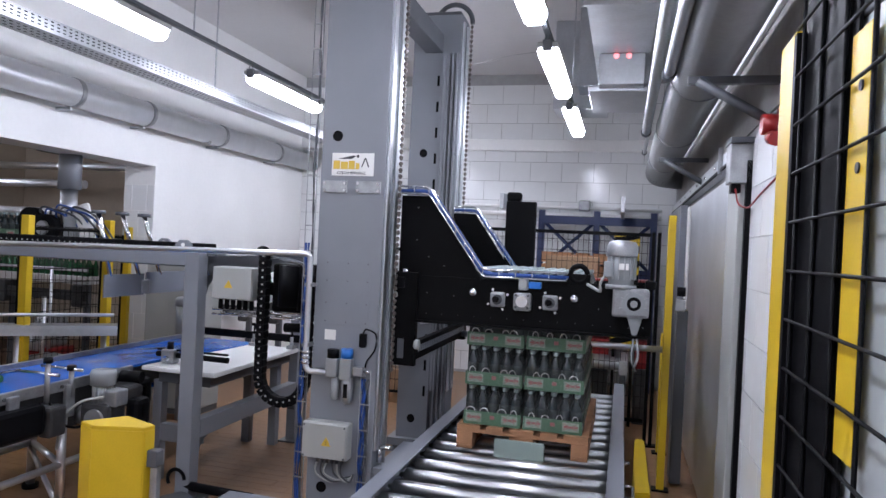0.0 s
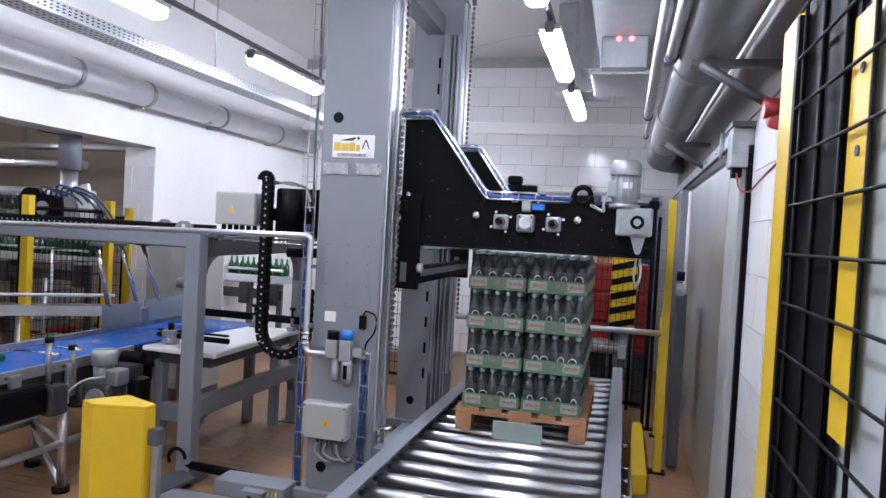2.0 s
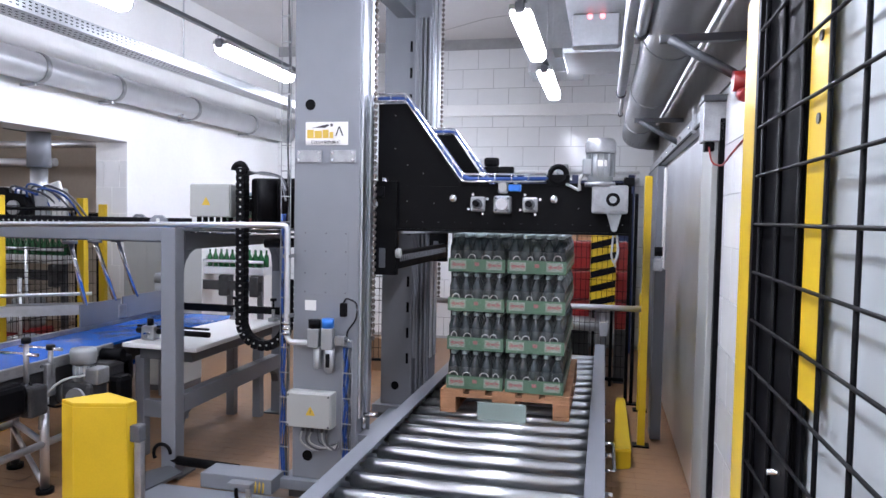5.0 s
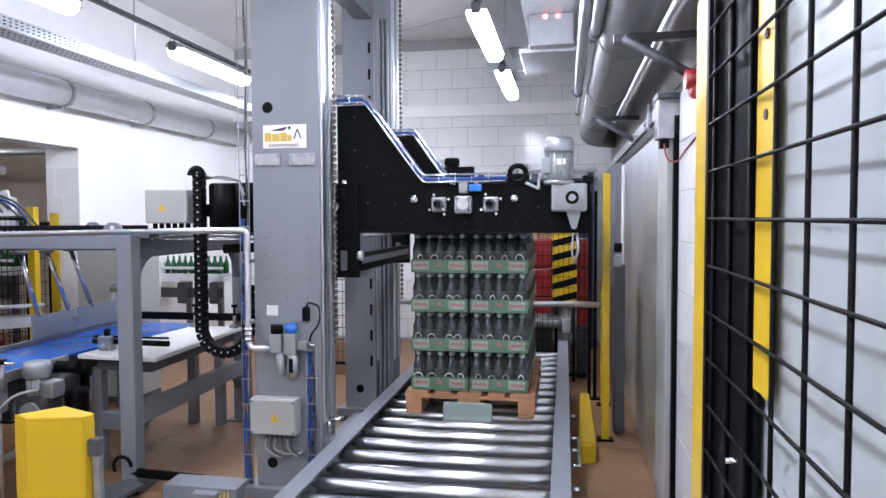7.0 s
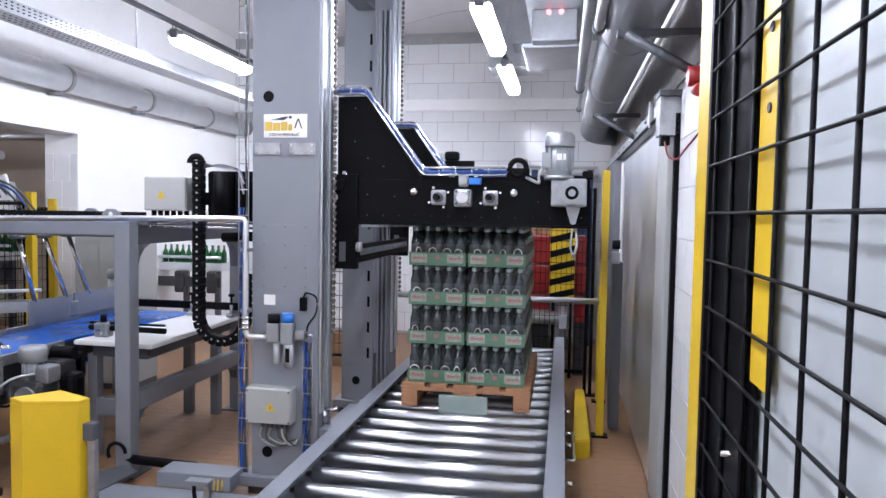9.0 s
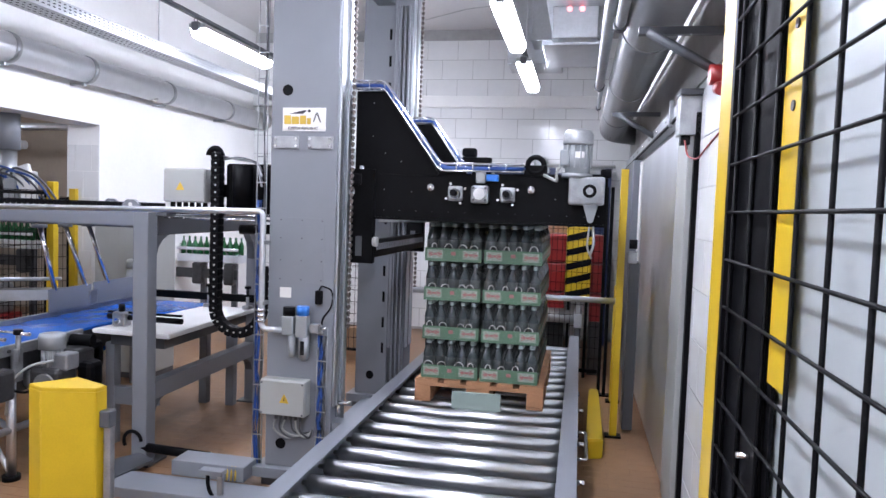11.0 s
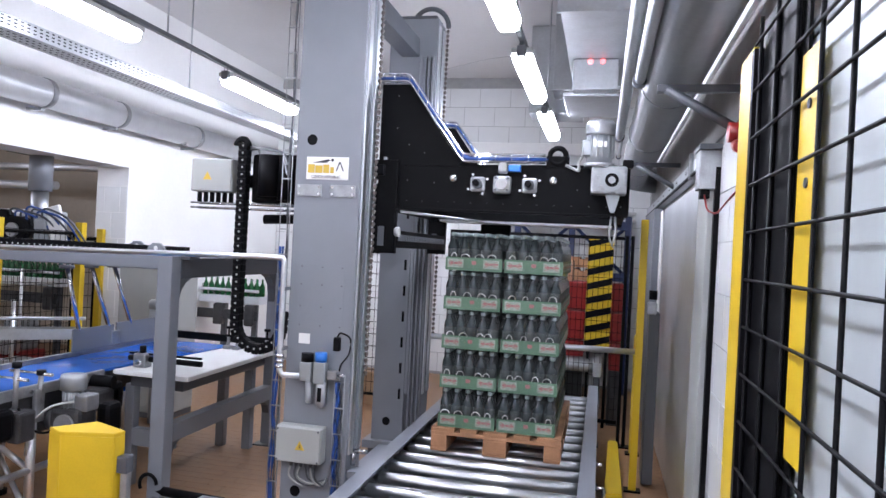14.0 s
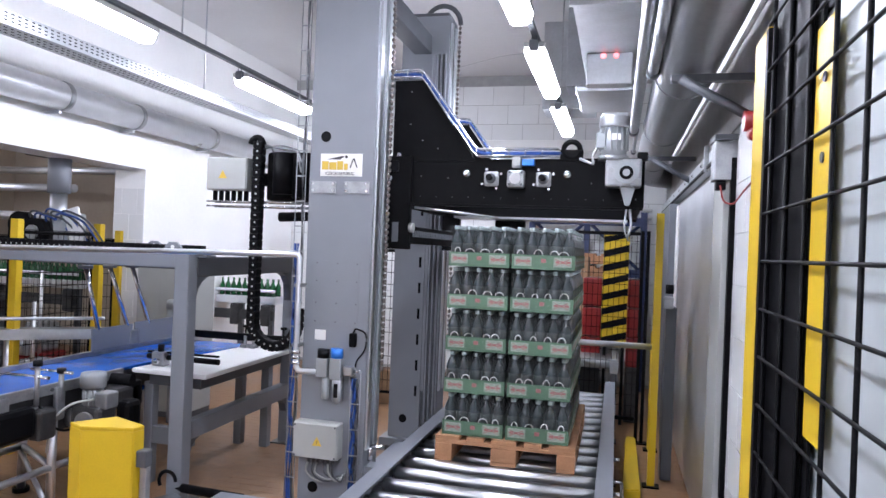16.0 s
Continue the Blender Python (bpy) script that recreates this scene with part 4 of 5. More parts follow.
def slab(pts, z0, z1, bev=0.0):
    bm = bmesh.new()
    a = [bm.verts.new((x, y, z0)) for x, y in pts]
    b = [bm.verts.new((x, y, z1)) for x, y in pts]
    n = len(pts)
    bm.faces.new(a[::-1])
    bm.faces.new(b)
    for k in range(n):
        bm.faces.new((a[k], a[(k + 1) % n], b[(k + 1) % n], b[k]))
    bmesh.ops.recalc_face_normals(bm, faces=bm.faces)
    if bev:
        bmesh.ops.bevel(bm, geom=bm.edges[:], offset=bev, segments=2, affect="EDGES")
    return bm


tb = thing("transfer_table", (-2.3, 5.4, 0), "white plastic-topped transfer table on a grey frame", "table", true=True)
part("tabletop", slab([(-2.62, 4.76), (-2.03, 4.73), (-2.06, 6.02), (-2.5, 6.02)], 0.77, 0.8, 0.006), WHITEPE, tb, "white plastic top")
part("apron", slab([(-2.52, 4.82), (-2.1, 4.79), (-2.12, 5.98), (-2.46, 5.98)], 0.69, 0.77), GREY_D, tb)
for x, y in ((-2.53, 4.86), (-2.22, 5.93), (-2.46, 5.93)):
    part("leg", B(x - 0.035, x + 0.035, y - 0.035, y + 0.035, 0, 0.7, bev=0.005), GREY, tb)
part("stretcher", B(-2.56, -2.19, 4.83, 4.89, 0.28, 0.4, bev=0.005), GREY, tb)
part("guide_bar", R((-2.62, 4.93, 0.86), (-2.06, 4.93, 0.855), 0.02, 12), RUBBER, tb)
part("guide_bar", B(-2.62, -2.06, 4.92, 4.94, 0.885, 0.9, bev=0.004), RUBBER, tb)
part("bar_clamp", B(-2.56, -2.46, 4.88, 4.96, 0.8, 0.9, bev=0.012), ALU, tb)
part("clamp_pin", R((-2.51, 4.86, 0.84), (-2.51, 4.99, 0.84), 0.02, 14), CHROME, tb)
part("clamp_knob", R((-2.51, 4.92, 0.9), (-2.51, 4.92, 0.95), 0.022, 12), RUBBER, tb)
part("guide_bar", B(-3.1, -2.02, 5.96, 6.0, 0.855, 0.915, bev=0.006), RUBBER, tb)
for x in (-2.45, -2.37, -2.1):
    part("guide_stay", R((x, 5.96, 0.8), (x, 5.96, 0.9), 0.014, 10), ALU, tb)
    part("stay_base", B(x - 0.03, x + 0.03, 5.92, 5.99, 0.8, 0.83, bev=0.006), ALU, tb)
    part("clamp_knob", R((x, 5.96, 0.9), (x, 5.96, 0.98), 0.008, 8), RUBBER, tb)
    part("knob_head", R((x, 5.96, 0.97), (x, 5.96, 0.99), 0.026, 12), RUBBER, tb)

bc = thing("belt_conveyor", (-2.93, 4.6, 0), "blue belt conveyor with dark drives and aluminium sides", "conveyor", true=True)
part("belt", slab([(-3.19, 2.4), (-2.68, 2.4), (-2.68, 5.0), (-2.5, 6.16), (-3.19, 6.16)], 0.78, 0.797), BLUEBELT, bc, "shiny blue belt")
part("belt_return", B(-3.17, -2.7, 2.42, 5.4, 0.6, 0.615), BLUEBELT, bc)
part("belt_edge", B(-2.678, -2.65, 2.4, 4.72, 0.74, 0.802, bev=0.003), ALU, bc)
part("belt_edge", B(-3.225, -3.192, 2.4, 6.16, 0.72, 0.83, bev=0.003), ALU, bc)
part("under_frame", B(-3.16, -2.7, 2.45, 5.9, 0.63, 0.778, bev=0.006), BROWNST, bc, "dark frame under the belt")
part("side_skirt", B(-2.7, -2.68, 2.5, 4.66, 0.5, 0.74, bev=0.008), BROWNST, bc)
part("chain_cover", B(-2.68, -2.6, 3.3, 3.95, 0.53, 0.71, bev=0.03), RUBBER, bc, "black rounded chain cover")
for x, y in ((-2.66, 4.13), (-3.16, 4.42), (-2.66, 2.9), (-3.16, 2.9), (-3.16, 5.6)):
    part("leg", R((x, y, 0.03), (x, y, 0.64), 0.026, 14), STEEL, bc)
    part("foot", R((x, y, 0), (x, y, 0.03), 0.05, 14), RUBBER, bc)
for x in (-2.66, -3.16):
    part("lower_rail", R((x, 2.9, 0.3), (x, 4.42, 0.3), 0.022, 12), STEEL, bc)
part("cross_rail", R((-3.16, 4.42, 0.3), (-2.66, 4.13, 0.3), 0.02, 12), STEEL, bc)
part("brace", R((-3.16, 4.4, 0.28), (-2.68, 4.13, 0.06), 0.016, 10), STEEL, bc)
x, y, z = -2.53, 4.3, 0.64
mo = part("belt_motor", R((x, y, z), (x, y, z + 0.13), 0.055, 20), MOTOR, bc, "silver drive motor")
for k in range(14):
    c, d = math.cos(k * 0.449), math.sin(k * 0.449)
    part("cooling_fin", R((x + 0.055 * c, y + 0.055 * d, z + 0.01), (x + 0.055 * c, y + 0.055 * d, z + 0.12), 0.006, 6), MOTOR, mo)
part("cowl", lathe(bmesh.new(), [(0.075, 0), (0.077, 0.07), (0.07, 0.09), (0.02, 0.094)], 22, (x, y, z + 0.12)), MOTOR, mo)
part("gear_case", B(x - 0.1, x + 0.11, y - 0.08, y + 0.09, z - 0.17, z + 0.015, bev=0.03), BROWNST, mo)
part("gear_cover", R((x + 0.02, y - 0.1, z - 0.08), (x + 0.02, y - 0.08, z - 0.08), 0.065, 20), ALU, mo)
part("terminal_box", B(x + 0.05, x + 0.14, y - 0.05, y + 0.06, z + 0.0, z + 0.1, bev=0.012), ALU, mo)
part("flange", R((x - 0.15, y, z - 0.08), (x - 0.08, y, z - 0.08), 0.06, 16), ALU, mo)
part("motor_cable", pipe(bmesh.new(), bend([(x + 0.06, y - 0.06, z + 0.06), (x - 0.02, y - 0.16, z + 0.05), (x - 0.1, y - 0.22, z - 0.05), (x - 0.12, y - 0.22, z - 0.24)], 0.09), 0.008, 6), WHITE_BOX, bc)
part("drive_guard", B(-2.47, -2.36, 4.42, 4.55, 0.42, 0.66, bev=0.035), RUBBER, bc)
part("drive_guard", B(-2.62, -2.5, 4.6, 4.74, 0.55, 0.74, bev=0.03), RUBBER, bc)
part("gear_case", B(-2.66, -2.5, 4.45, 4.7, 0.58, 0.72, bev=0.025), BROWNST, bc)
part("gear_case", B(-2.67, -2.58, 3.95, 4.08, 0.5, 0.68, bev=0.02), BROWNST, bc)
part("idler", R((-2.64, 4.6, 0.75), (-2.5, 4.62, 0.75), 0.04, 18), RUBBER, bc)
for y in (3.0, 3.3, 3.6, 4.0, 4.5):
    part("bearing", R((-2.68, y, 0.66), (-2.64, y, 0.66), 0.035, 14), ALU, bc)
    part("edge_bolt", R((-2.652, y + 0.1, 0.77), (-2.642, y + 0.1, 0.77), 0.011, 8), GREY_D, bc)
    part("side_bracket", B(-2.66, -2.63, y + 0.12, y + 0.19, 0.58, 0.78, bev=0.008), ALU, bc)
part("sensor_cable", pipe(bmesh.new(), bend([(-2.64, 4.0, 0.7), (-2.6, 4.05, 0.56), (-2.61, 4.2, 0.5), (-2.63, 4.45, 0.56)], 0.08), 0.008, 6), RUBBER, bc)
for y, zt in ((3.98, 0.93), (4.16, 0.86), (3.4, 0.93)):
    part("guide_post", R((-2.64, y, 0.7), (-2.64, y, zt), 0.015, 12), ALU, bc)
    part("post_knob", R((-2.64, y, zt), (-2.64, y, zt + 0.03), 0.026, 12), RUBBER, bc)
    part("post_clamp", R((-2.86, y, 0.865), (-2.56, y, 0.865), 0.01, 10), CHROME, bc)
part("guide_rail", R((-2.86, 3.0, 0.865), (-2.86, 4.0, 0.865), 0.01, 10), CHROME, bc)
gc = thing("green_guide", (-3.0, 3.9, 0.797), "green plastic guide blocks on the belt", "guide", true=True)
part("guide_strip", slab([(-3.18, 3.2), (-2.86, 3.62), (-2.92, 3.95), (-3.18, 4.1)], 0.8, 0.835, 0.006), GREENP, gc)
part("guide_block", slab([(-3.18, 3.3), (-3.02, 3.55), (-3.04, 4.0), (-3.18, 4.05)], 0.835, 0.92, 0.006), GREENP, gc)
mt = thing("drive_motor", (-3.3, 6.25, 0.8), "grey motor standing behind the belt", "motor", true=True)
part("motor", R((-3.36, 6.3, 0.7), (-3.36, 6.3, 1.05), 0.085, 22), MOTOR, mt)
part("cowl", lathe(bmesh.new(), [(0.092, 0), (0.094, 0.05), (0.08, 0.08), (0.02, 0.085)], 22, (-3.36, 6.3, 1.05)), MOTOR, mt)
part("mount", B(-3.46, -3.26, 6.2, 6.4, 0.64, 0.7, bev=0.006), GREY_D, mt)
part("mount_leg", B(-3.4, -3.32, 6.26, 6.34, 0.0, 0.64, bev=0.005), GREY, mt)

# pusher plates on rods (lowers)
pu = thing("pusher_plates", (-3.19, 5.6, 0.75), "grey pusher plates hanging on bright rods", "pusher", true=True)


def standing(y0, y1, z0a, z0b, z1a, z1b, x=-3.19):
    bm = bmesh.new()
    a = [bm.verts.new((x + dx, y, z)) for dx in (0, 0.012) for y, z in ((y0, z0a), (y1, z0b), (y1, z1b), (y0, z1a))]
    for f in ((0, 1, 2, 3), (7, 6, 5, 4), (0, 4, 5, 1), (1, 5, 6, 2), (2, 6, 7, 3), (3, 7, 4, 0)):
        bm.faces.new([a[k] for k in f])
    bmesh.ops.recalc_face_normals(bm, faces=bm.faces)
    return bm


part("plate", standing(5.03, 5.47, 0.83, 0.83, 1.0, 1.0), GREY, pu)
part("plate", standing(5.5, 6.02, 0.835, 0.835, 1.01, 1.01), GREY, pu)
part("hinge", B(-3.2, -3.17, 5.44, 5.54, 0.84, 0.95, bev=0.008), ALU, pu)
for y, yt in ((5.1, 4.95), (5.42, 5.2), (5.68, 5.45)):
    part("push_rod", R((-3.19, y, 0.99), (-3.19, yt, 1.46), 0.017, 12), CHROME, pu)
    part("rod_end", R((-3.19, yt, 1.45), (-3.19, yt, 1.475), 0.05, 14), GREY_D, pu)

# turning unit above the frame
tu = thing("turning_unit", (-3.6, 6.6, 1.53), "hanging grey cylinder with a tangle of hoses and drives", "machine head")
part("cylinder", R((-3.82, 6.7, 1.98), (-3.82, 6.7, 2.27), 0.095, 26), GREY, tu)
part("ceiling_plate", B(-4.0, -3.55, 6.5, 6.9, 2.27, 2.3), RUBBER, tu)
part("stem", R((-3.82, 6.7, 1.62), (-3.82, 6.7, 1.98), 0.07, 20), GALV, tu)
part("drum", R((-3.9, 6.5, 1.66), (-3.9, 6.62, 1.66), 0.11, 24), RUBBER, tu)
part("hub", R((-3.9, 6.47, 1.66), (-3.9, 6.5, 1.66), 0.055, 20), ALU, tu)
part("drum", R((-4.05, 6.5, 1.72), (-4.05, 6.6, 1.72), 0.1, 24), RUBBER, tu)
part("actuator", B(-3.72, -3.62, 6.5, 6.65, 1.56, 1.76, bev=0.02), MOTOR, tu)
part("actuator", B(-3.62, -3.54, 6.55, 6.7, 1.55, 1.82, bev=0.02, m=Matrix()), WHITE_BOX, tu)
part("actuator", R((-3.5, 6.6, 1.56), (-3.58, 6.6, 1.84), 0.03, 12), ALU, tu)
part("hose_cover", B(-0.07, 0.07, -0.02, 0.02, 0.0, 0.34, bev=0.015, m=Matrix.Translation((-3.5, 6.56, 1.53)) @ pose(0, 0, 0, 0, -16, 0)), WHITEPE, tu, "white plastic hose cover")
rnd = random.Random(9)
for k in range(7):
    x0 = -4.0 + k * 0.05
    part("hose", pipe(bmesh.new(), bend([(x0, 6.6, 1.7), (x0 + 0.05, 6.5, 1.82 + rnd.uniform(0, 0.05)), (x0 + 0.3, 6.52, 1.8 - rnd.uniform(0, 0.06)), (x0 + 0.42, 6.6, 1.56)], 0.12), 0.009, 6), BLUECABLE if k % 2 else GREY_D, tu)

# set back and enlarged about the camera's eye, so its view stays alike
tu.location = (-4.163, 5.884, 1.56)
tu.scale = (1.13, 1.13, 1.13)

# yellow guard post with a sensor strip
yp = thing("guard_post", (-1.45, 3.8, 0), "yellow sheet-metal guard post with a slanted cap", "guard post")
YPTS = [(-1.61, 3.74), (-1.52, 3.69), (-1.31, 3.76), (-1.3, 3.83), (-1.5, 3.93)]
part("body", slab(YPTS, 0.0, 0.893, 0.004), YELLOW, yp)
part("cap", slab([(x * 0.995 - 0.007, y) for x, y in YPTS], 0.893, 0.906, 0.003), YELLOW, yp)
part("sensor_strip", B(-1.295, -1.262, 3.79, 3.83, 0.0, 0.8, bev=0.006), ALU, yp, "slim grey light-curtain strip")
part("sensor_clip", B(-1.31, -1.26, 3.78, 3.84, 0.74, 0.81, bev=0.006), GREY_D, yp)

# floor boxes between post and column
fb = thing("cable_box", (-1.5, 5.35, 0), "low grey steel box on the base frame", "box")
part("box", B(-1.72, -1.26, 5.24, 5.46, 0.06, 0.15, bev=0.006), GREY, fb)
for k in range(3):
    part("cable", R((-1.36 + k * 0.025, 5.23, 0.07), (-1.36 + k * 0.025, 5.25, 0.15), 0.006, 6), LOGO_Y, fb)
bf = solid("base_frame", B(-2.3, -0.9, 4.95, 5.24, 0.0, 0.06, bev=0.004), GREY, (-1.6, 5.1, 0), "grey steel base plate on the floor", "base plate")
bf2 = solid("base_frame", slab([(-2.35, 5.05), (-2.0, 5.05), (-1.95, 5.5), (-2.1, 5.6)], 0.062, 0.08), GREY_D, (-2.1, 5.3, 0.062), "dark grey plate under the portal post", "base plate")
ps = thing("small_bracket", (-1.35, 5.0, 0.06), "small grey bracket with a black cable", "bracket")
part("cap", B(-1.42, -1.28, 4.96, 5.04, 0.2, 0.225, bev=0.004), GREY, ps)
part("stem", B(-1.32, -1.29, 4.99, 5.02, 0.06, 0.2), ALU, ps)
part("cable", pipe(bmesh.new(), bend([(-1.38, 5.0, 0.2), (-1.38, 5.0, 0.12), (-1.33, 4.98, 0.06)], 0.04), 0.012, 6), RUBBER, ps)
bp = solid("black_pipe", R((-2.1, 5.6, 0.1), (-1.6, 5.55, 0.1), 0.03, 12), RUBBER, (-1.85, 5.6, 0.07), "black hose lying along the base frame", "hose")
hs = solid("hose_loop", pipe(bmesh.new(), [(-2.12 + 0.06 * math.cos(a), 5.54, 0.16 + 0.06 * math.sin(a)) for a in [math.pi * 1.2 * k / 12 for k in range(13)]], 0.012, 8), RUBBER, (-2.12, 5.54, 0.16), "looped black hose at the portal post", "hose")
vf = thing("ball_valve", (-0.78, 5.62, 0.3), "small steel valve beside the column", "valve")
part("body", R((-0.79, 5.5, 0.42), (-0.79, 5.5, 0.5), 0.018, 12), CHROME, vf)
part("handle", R((-0.8, 5.5, 0.5), (-0.7, 5.48, 0.51), 0.014, 12), CHROME, vf)
part("bracket", B(-0.83, -0.62, 5.42, 5.56, 0.36, 0.4), GREY, vf)

# black post behind the load
bkp = thing("black_post", (-0.22, 7.55, 0), "black steel post with a stepped top behind the load", "post")
part("post", B(-0.38, -0.14, 7.52, 7.6, 0.5, 1.98, bev=0.005), BLACK, bkp)
part("top", B(-0.38, -0.26, 7.52, 7.6, 1.98, 2.05, bev=0.02), BLACK, bkp)
part("foot", B(-0.38, -0.14, 7.5, 7.62, 0.496, 0.51), BLACK, bkp)

# ---------------- right side ----------------
dr = thing("sliding_door", (XR, 6, 0), "stainless steel sliding door on a wall rail, partly open", "door", true=True)
part("leaf", B(XR - 0.05, XR - 0.008, 5.03, 7.5, 0.02, 2.2, bev=0.004), STEEL, dr, "scuffed stainless door leaf")
part("jamb", B(XR - 0.06, XR, 4.64, 5.03, 0, 2.22, bev=0.005), WHITE_BOX, dr)
part("seal", B(XR - 0.03, XR, 4.6, 4.64, 0, 2.24), RUBBER, dr)
part("rail", B(XR - 0.06, XR, 4.75, 9.95, 2.27, 2.375, bev=0.006), GALV, dr)
part("rail_lip", B(XR - 0.075, XR - 0.06, 4.75, 9.95, 2.27, 2.285), RUBBER, dr)
bxr = part("rail_box", B(XR - 0.115, XR, 4.6, 4.75, 2.12, 2.33, bev=0.006), ALU, dr)
part("box_top", B(XR - 0.12, XR, 4.57, 4.78, 2.33, 2.36, bev=0.003), GREY_D, bxr)
part("limit_switch", B(XR - 0.1, XR - 0.05, 4.63, 4.7, 2.07, 2.12, bev=0.006), RUBBER, bxr)
part("far_frame", B(XR - 0.1, XR, 8.05, 9.5, 0, 2.25, bev=0.005), GREY, dr)
# white strip puts the bright slit beyond the leaf into colour
part("far_strip", B(XR - 0.06, XR - 0.04, 7.55, 7.75, 0.9, 2.2), STICKER, dr)
# dark sheet stands in for the shade in the door's open gap
part("gap_shade_sheet", B(XR - 0.04, XR - 0.02, 7.5, 8.05, 0, 2.2), GREY_D, dr)
for k in range(7):
    part("rail_bolt", R((XR - 0.07, 5.1 + k * 0.6, 2.33), (XR - 0.06, 5.1 + k * 0.6, 2.33), 0.01, 8), CHROME, dr)
part("roller_stop", B(XR - 0.085, XR - 0.06, 5.35, 5.38, 2.25, 2.42, bev=0.003), ALU, dr)
part("cable", pipe(bmesh.new(), bend([(XR - 0.08, 4.62, 2.09), (XR - 0.07, 4.58, 2.0), (XR - 0.03, 4.5, 1.98), (XR - 0.01, 4.3, 2.04), (XR - 0.008, 3.6, 2.12)], 0.08), 0.005, 6), REDP, dr, "thin red cable")
al = thing("alarm_lamp", (XR, 3.9, 2.22), "red alarm lamp on the wall under the duct", "alarm", true=True)
part("lamp_dome", R((XR - 0.09, 3.9, 2.3), (XR - 0.02, 3.9, 2.3), 0.045, 18), REDP, al)
part("lamp_base", B(XR - 0.02, XR - 0.003, 3.84, 3.96, 2.22, 2.38, bev=0.006), REDP, al)
part("horn", R((XR - 0.05, 3.78, 2.22), (XR - 0.05, 3.88, 2.24), 0.03, 14), REDP, al)
# set close behind the mesh to fit the camera's view and stay lit
pn = thing("plastic_screen", (0.91, 1.1, 0), "pale smooth plastic screen behind the mesh", "screen", true=True)
part("sheet", B(0.905, 0.915, 0.2, 2.31, 0, 2.12, bev=0.003), PANEL, pn)
part("top_rail", B(0.9, 0.92, 0.2, 2.31, 2.12, 2.15, bev=0.003), GREY_D, pn)
# grey of the wall itself, darkened further to hold the duct's shade
CONC = mat("grey_concrete", (0.3, 0.29, 0.28), 0.8, 0, 0.2, 2.0, 0.2, 25)
up = solid("wall_upper", B(XR - 0.012, XR - 0.004, -1.0, YB, 2.4, ZC), CONC, (XR, 6, 2.4), "grey plaster band above the tiles", "wall", kind=S, true=True)
ws = solid("trim_strip", B(XR - 0.04, XR - 0.012, 2.5, YB, 2.82, 2.9, bev=0.006), WALLW, (XR, 6, 2.82), "white painted ledge above the door", "trim", kind=S, true=True)

FX = 0.88


def fence_panel(y0, y1, z0, z1, x, dy, dz, r, name="safety_fence", label="black welded mesh fence panel"):
    t = thing(name, (x, (y0 + y1) / 2, 0), label, "fence", "mesh fence panels", true=True)
    n = int((y1 - y0) / dy + 0.01)
    for k in range(n + 1):
        part("upright_wire", R((x, y0 + k * dy, z0), (x, y0 + k * dy, z1), r, 8), RUBBER, t)
    n = int((z1 - z0) / dz)
    for k in range(n + 1):
        part("cross_wire", R((x - r, y0, z0 + k * dz), (x - r, y1, z0 + k * dz), r * 0.8, 8), RUBBER, t)
    return t


fn = fence_panel(0.627, 2.302, 0.139, 2.26, FX, 0.1487, 0.1035, 0.0042)
part("frame_bar", B(FX - 0.008, FX + 0.012, 2.29, 2.315, 0.1, 2.2), RUBBER, fn)
fpost = thing("fence_post", (FX, 2.42, 0), "yellow square fence post", "post", "yellow fence posts", true=True)
part("post", B(FX - 0.002, FX + 0.04, 2.325, 2.475, 0.01, 2.215, bev=0.004), YELLOW, fpost)
part("foot", B(FX - 0.05, FX + 0.06, 2.3, 2.5, 0, 0.01), GREY_D, fpost)
bpn = thing("black_guard", (FX + 0.015, 2.1, 0.05), "matt black guard sheet behind the mesh", "guard", true=True)
part("sheet", B(FX + 0.012, FX + 0.018, 1.94, 2.325, 0.0, 2.26), RUBBER, bpn)
for y in (1.97, 2.14):
    part("edge", B(FX + 0.005, FX + 0.012, y, y + 0.025, 0.05, 2.24, bev=0.002), BLACK, bpn)

ypl = thing("yellow_bracket", (FX + 0.02, 1.9, 1.4), "yellow steel bracket plate with black bolts behind the mesh", "bracket", true=True)
part("plate", B(FX + 0.005, FX + 0.011, 1.85, 1.945, 1.4, 2.085, bev=0.001), YELLOW, ypl)
for z in (1.862, 1.992):
    part("bolt", R((FX + 0.002, 1.885, z), (FX + 0.006, 1.885, z), 0.009, 12), LOGO_K, ypl)
part("latch_bolt", R((FX - 0.012, 2.06, 1.23), (FX + 0.03, 2.06, 1.23), 0.006, 10), CHROME, ypl)

# gate at the far end of the passage
gt = thing("safety_gate", (0.83, 9.0, 0), "mesh safety gate with yellow and black posts", "gate")
for x, y, z1, m in ((0.89, 7.2, 1.83, YELLOW), (0.93, 8.45, 0.95, YELLOW), (0.86, 8.7, 1.75, BLACK), (0.81, 8.7, 1.75, BLACK), (-0.9, 9.1, 1.75, BLACK)):
    w = 0.015 if m is BLACK else 0.027
    ps = part("post", B(x - w, x + w, y - 0.03, y + 0.03, 0.01, z1, bev=0.004), m, gt)
    part("foot", B(x - 0.06, x + 0.06, y - 0.06, y + 0.06, 0, 0.012), RUBBER, ps)
part("lock", B(0.93, 1.0, 7.1, 7.2, 1.2, 1.28, bev=0.01), ALU, gt)
part("lock_body", R((0.97, 7.12, 1.3), (0.97, 7.12, 1.36), 0.03, 14), RUBBER, gt)
part("cabinet", B(0.96, 1.04, 7.35, 7.6, 0.02, 1.2, bev=0.006), GREY_D, gt)
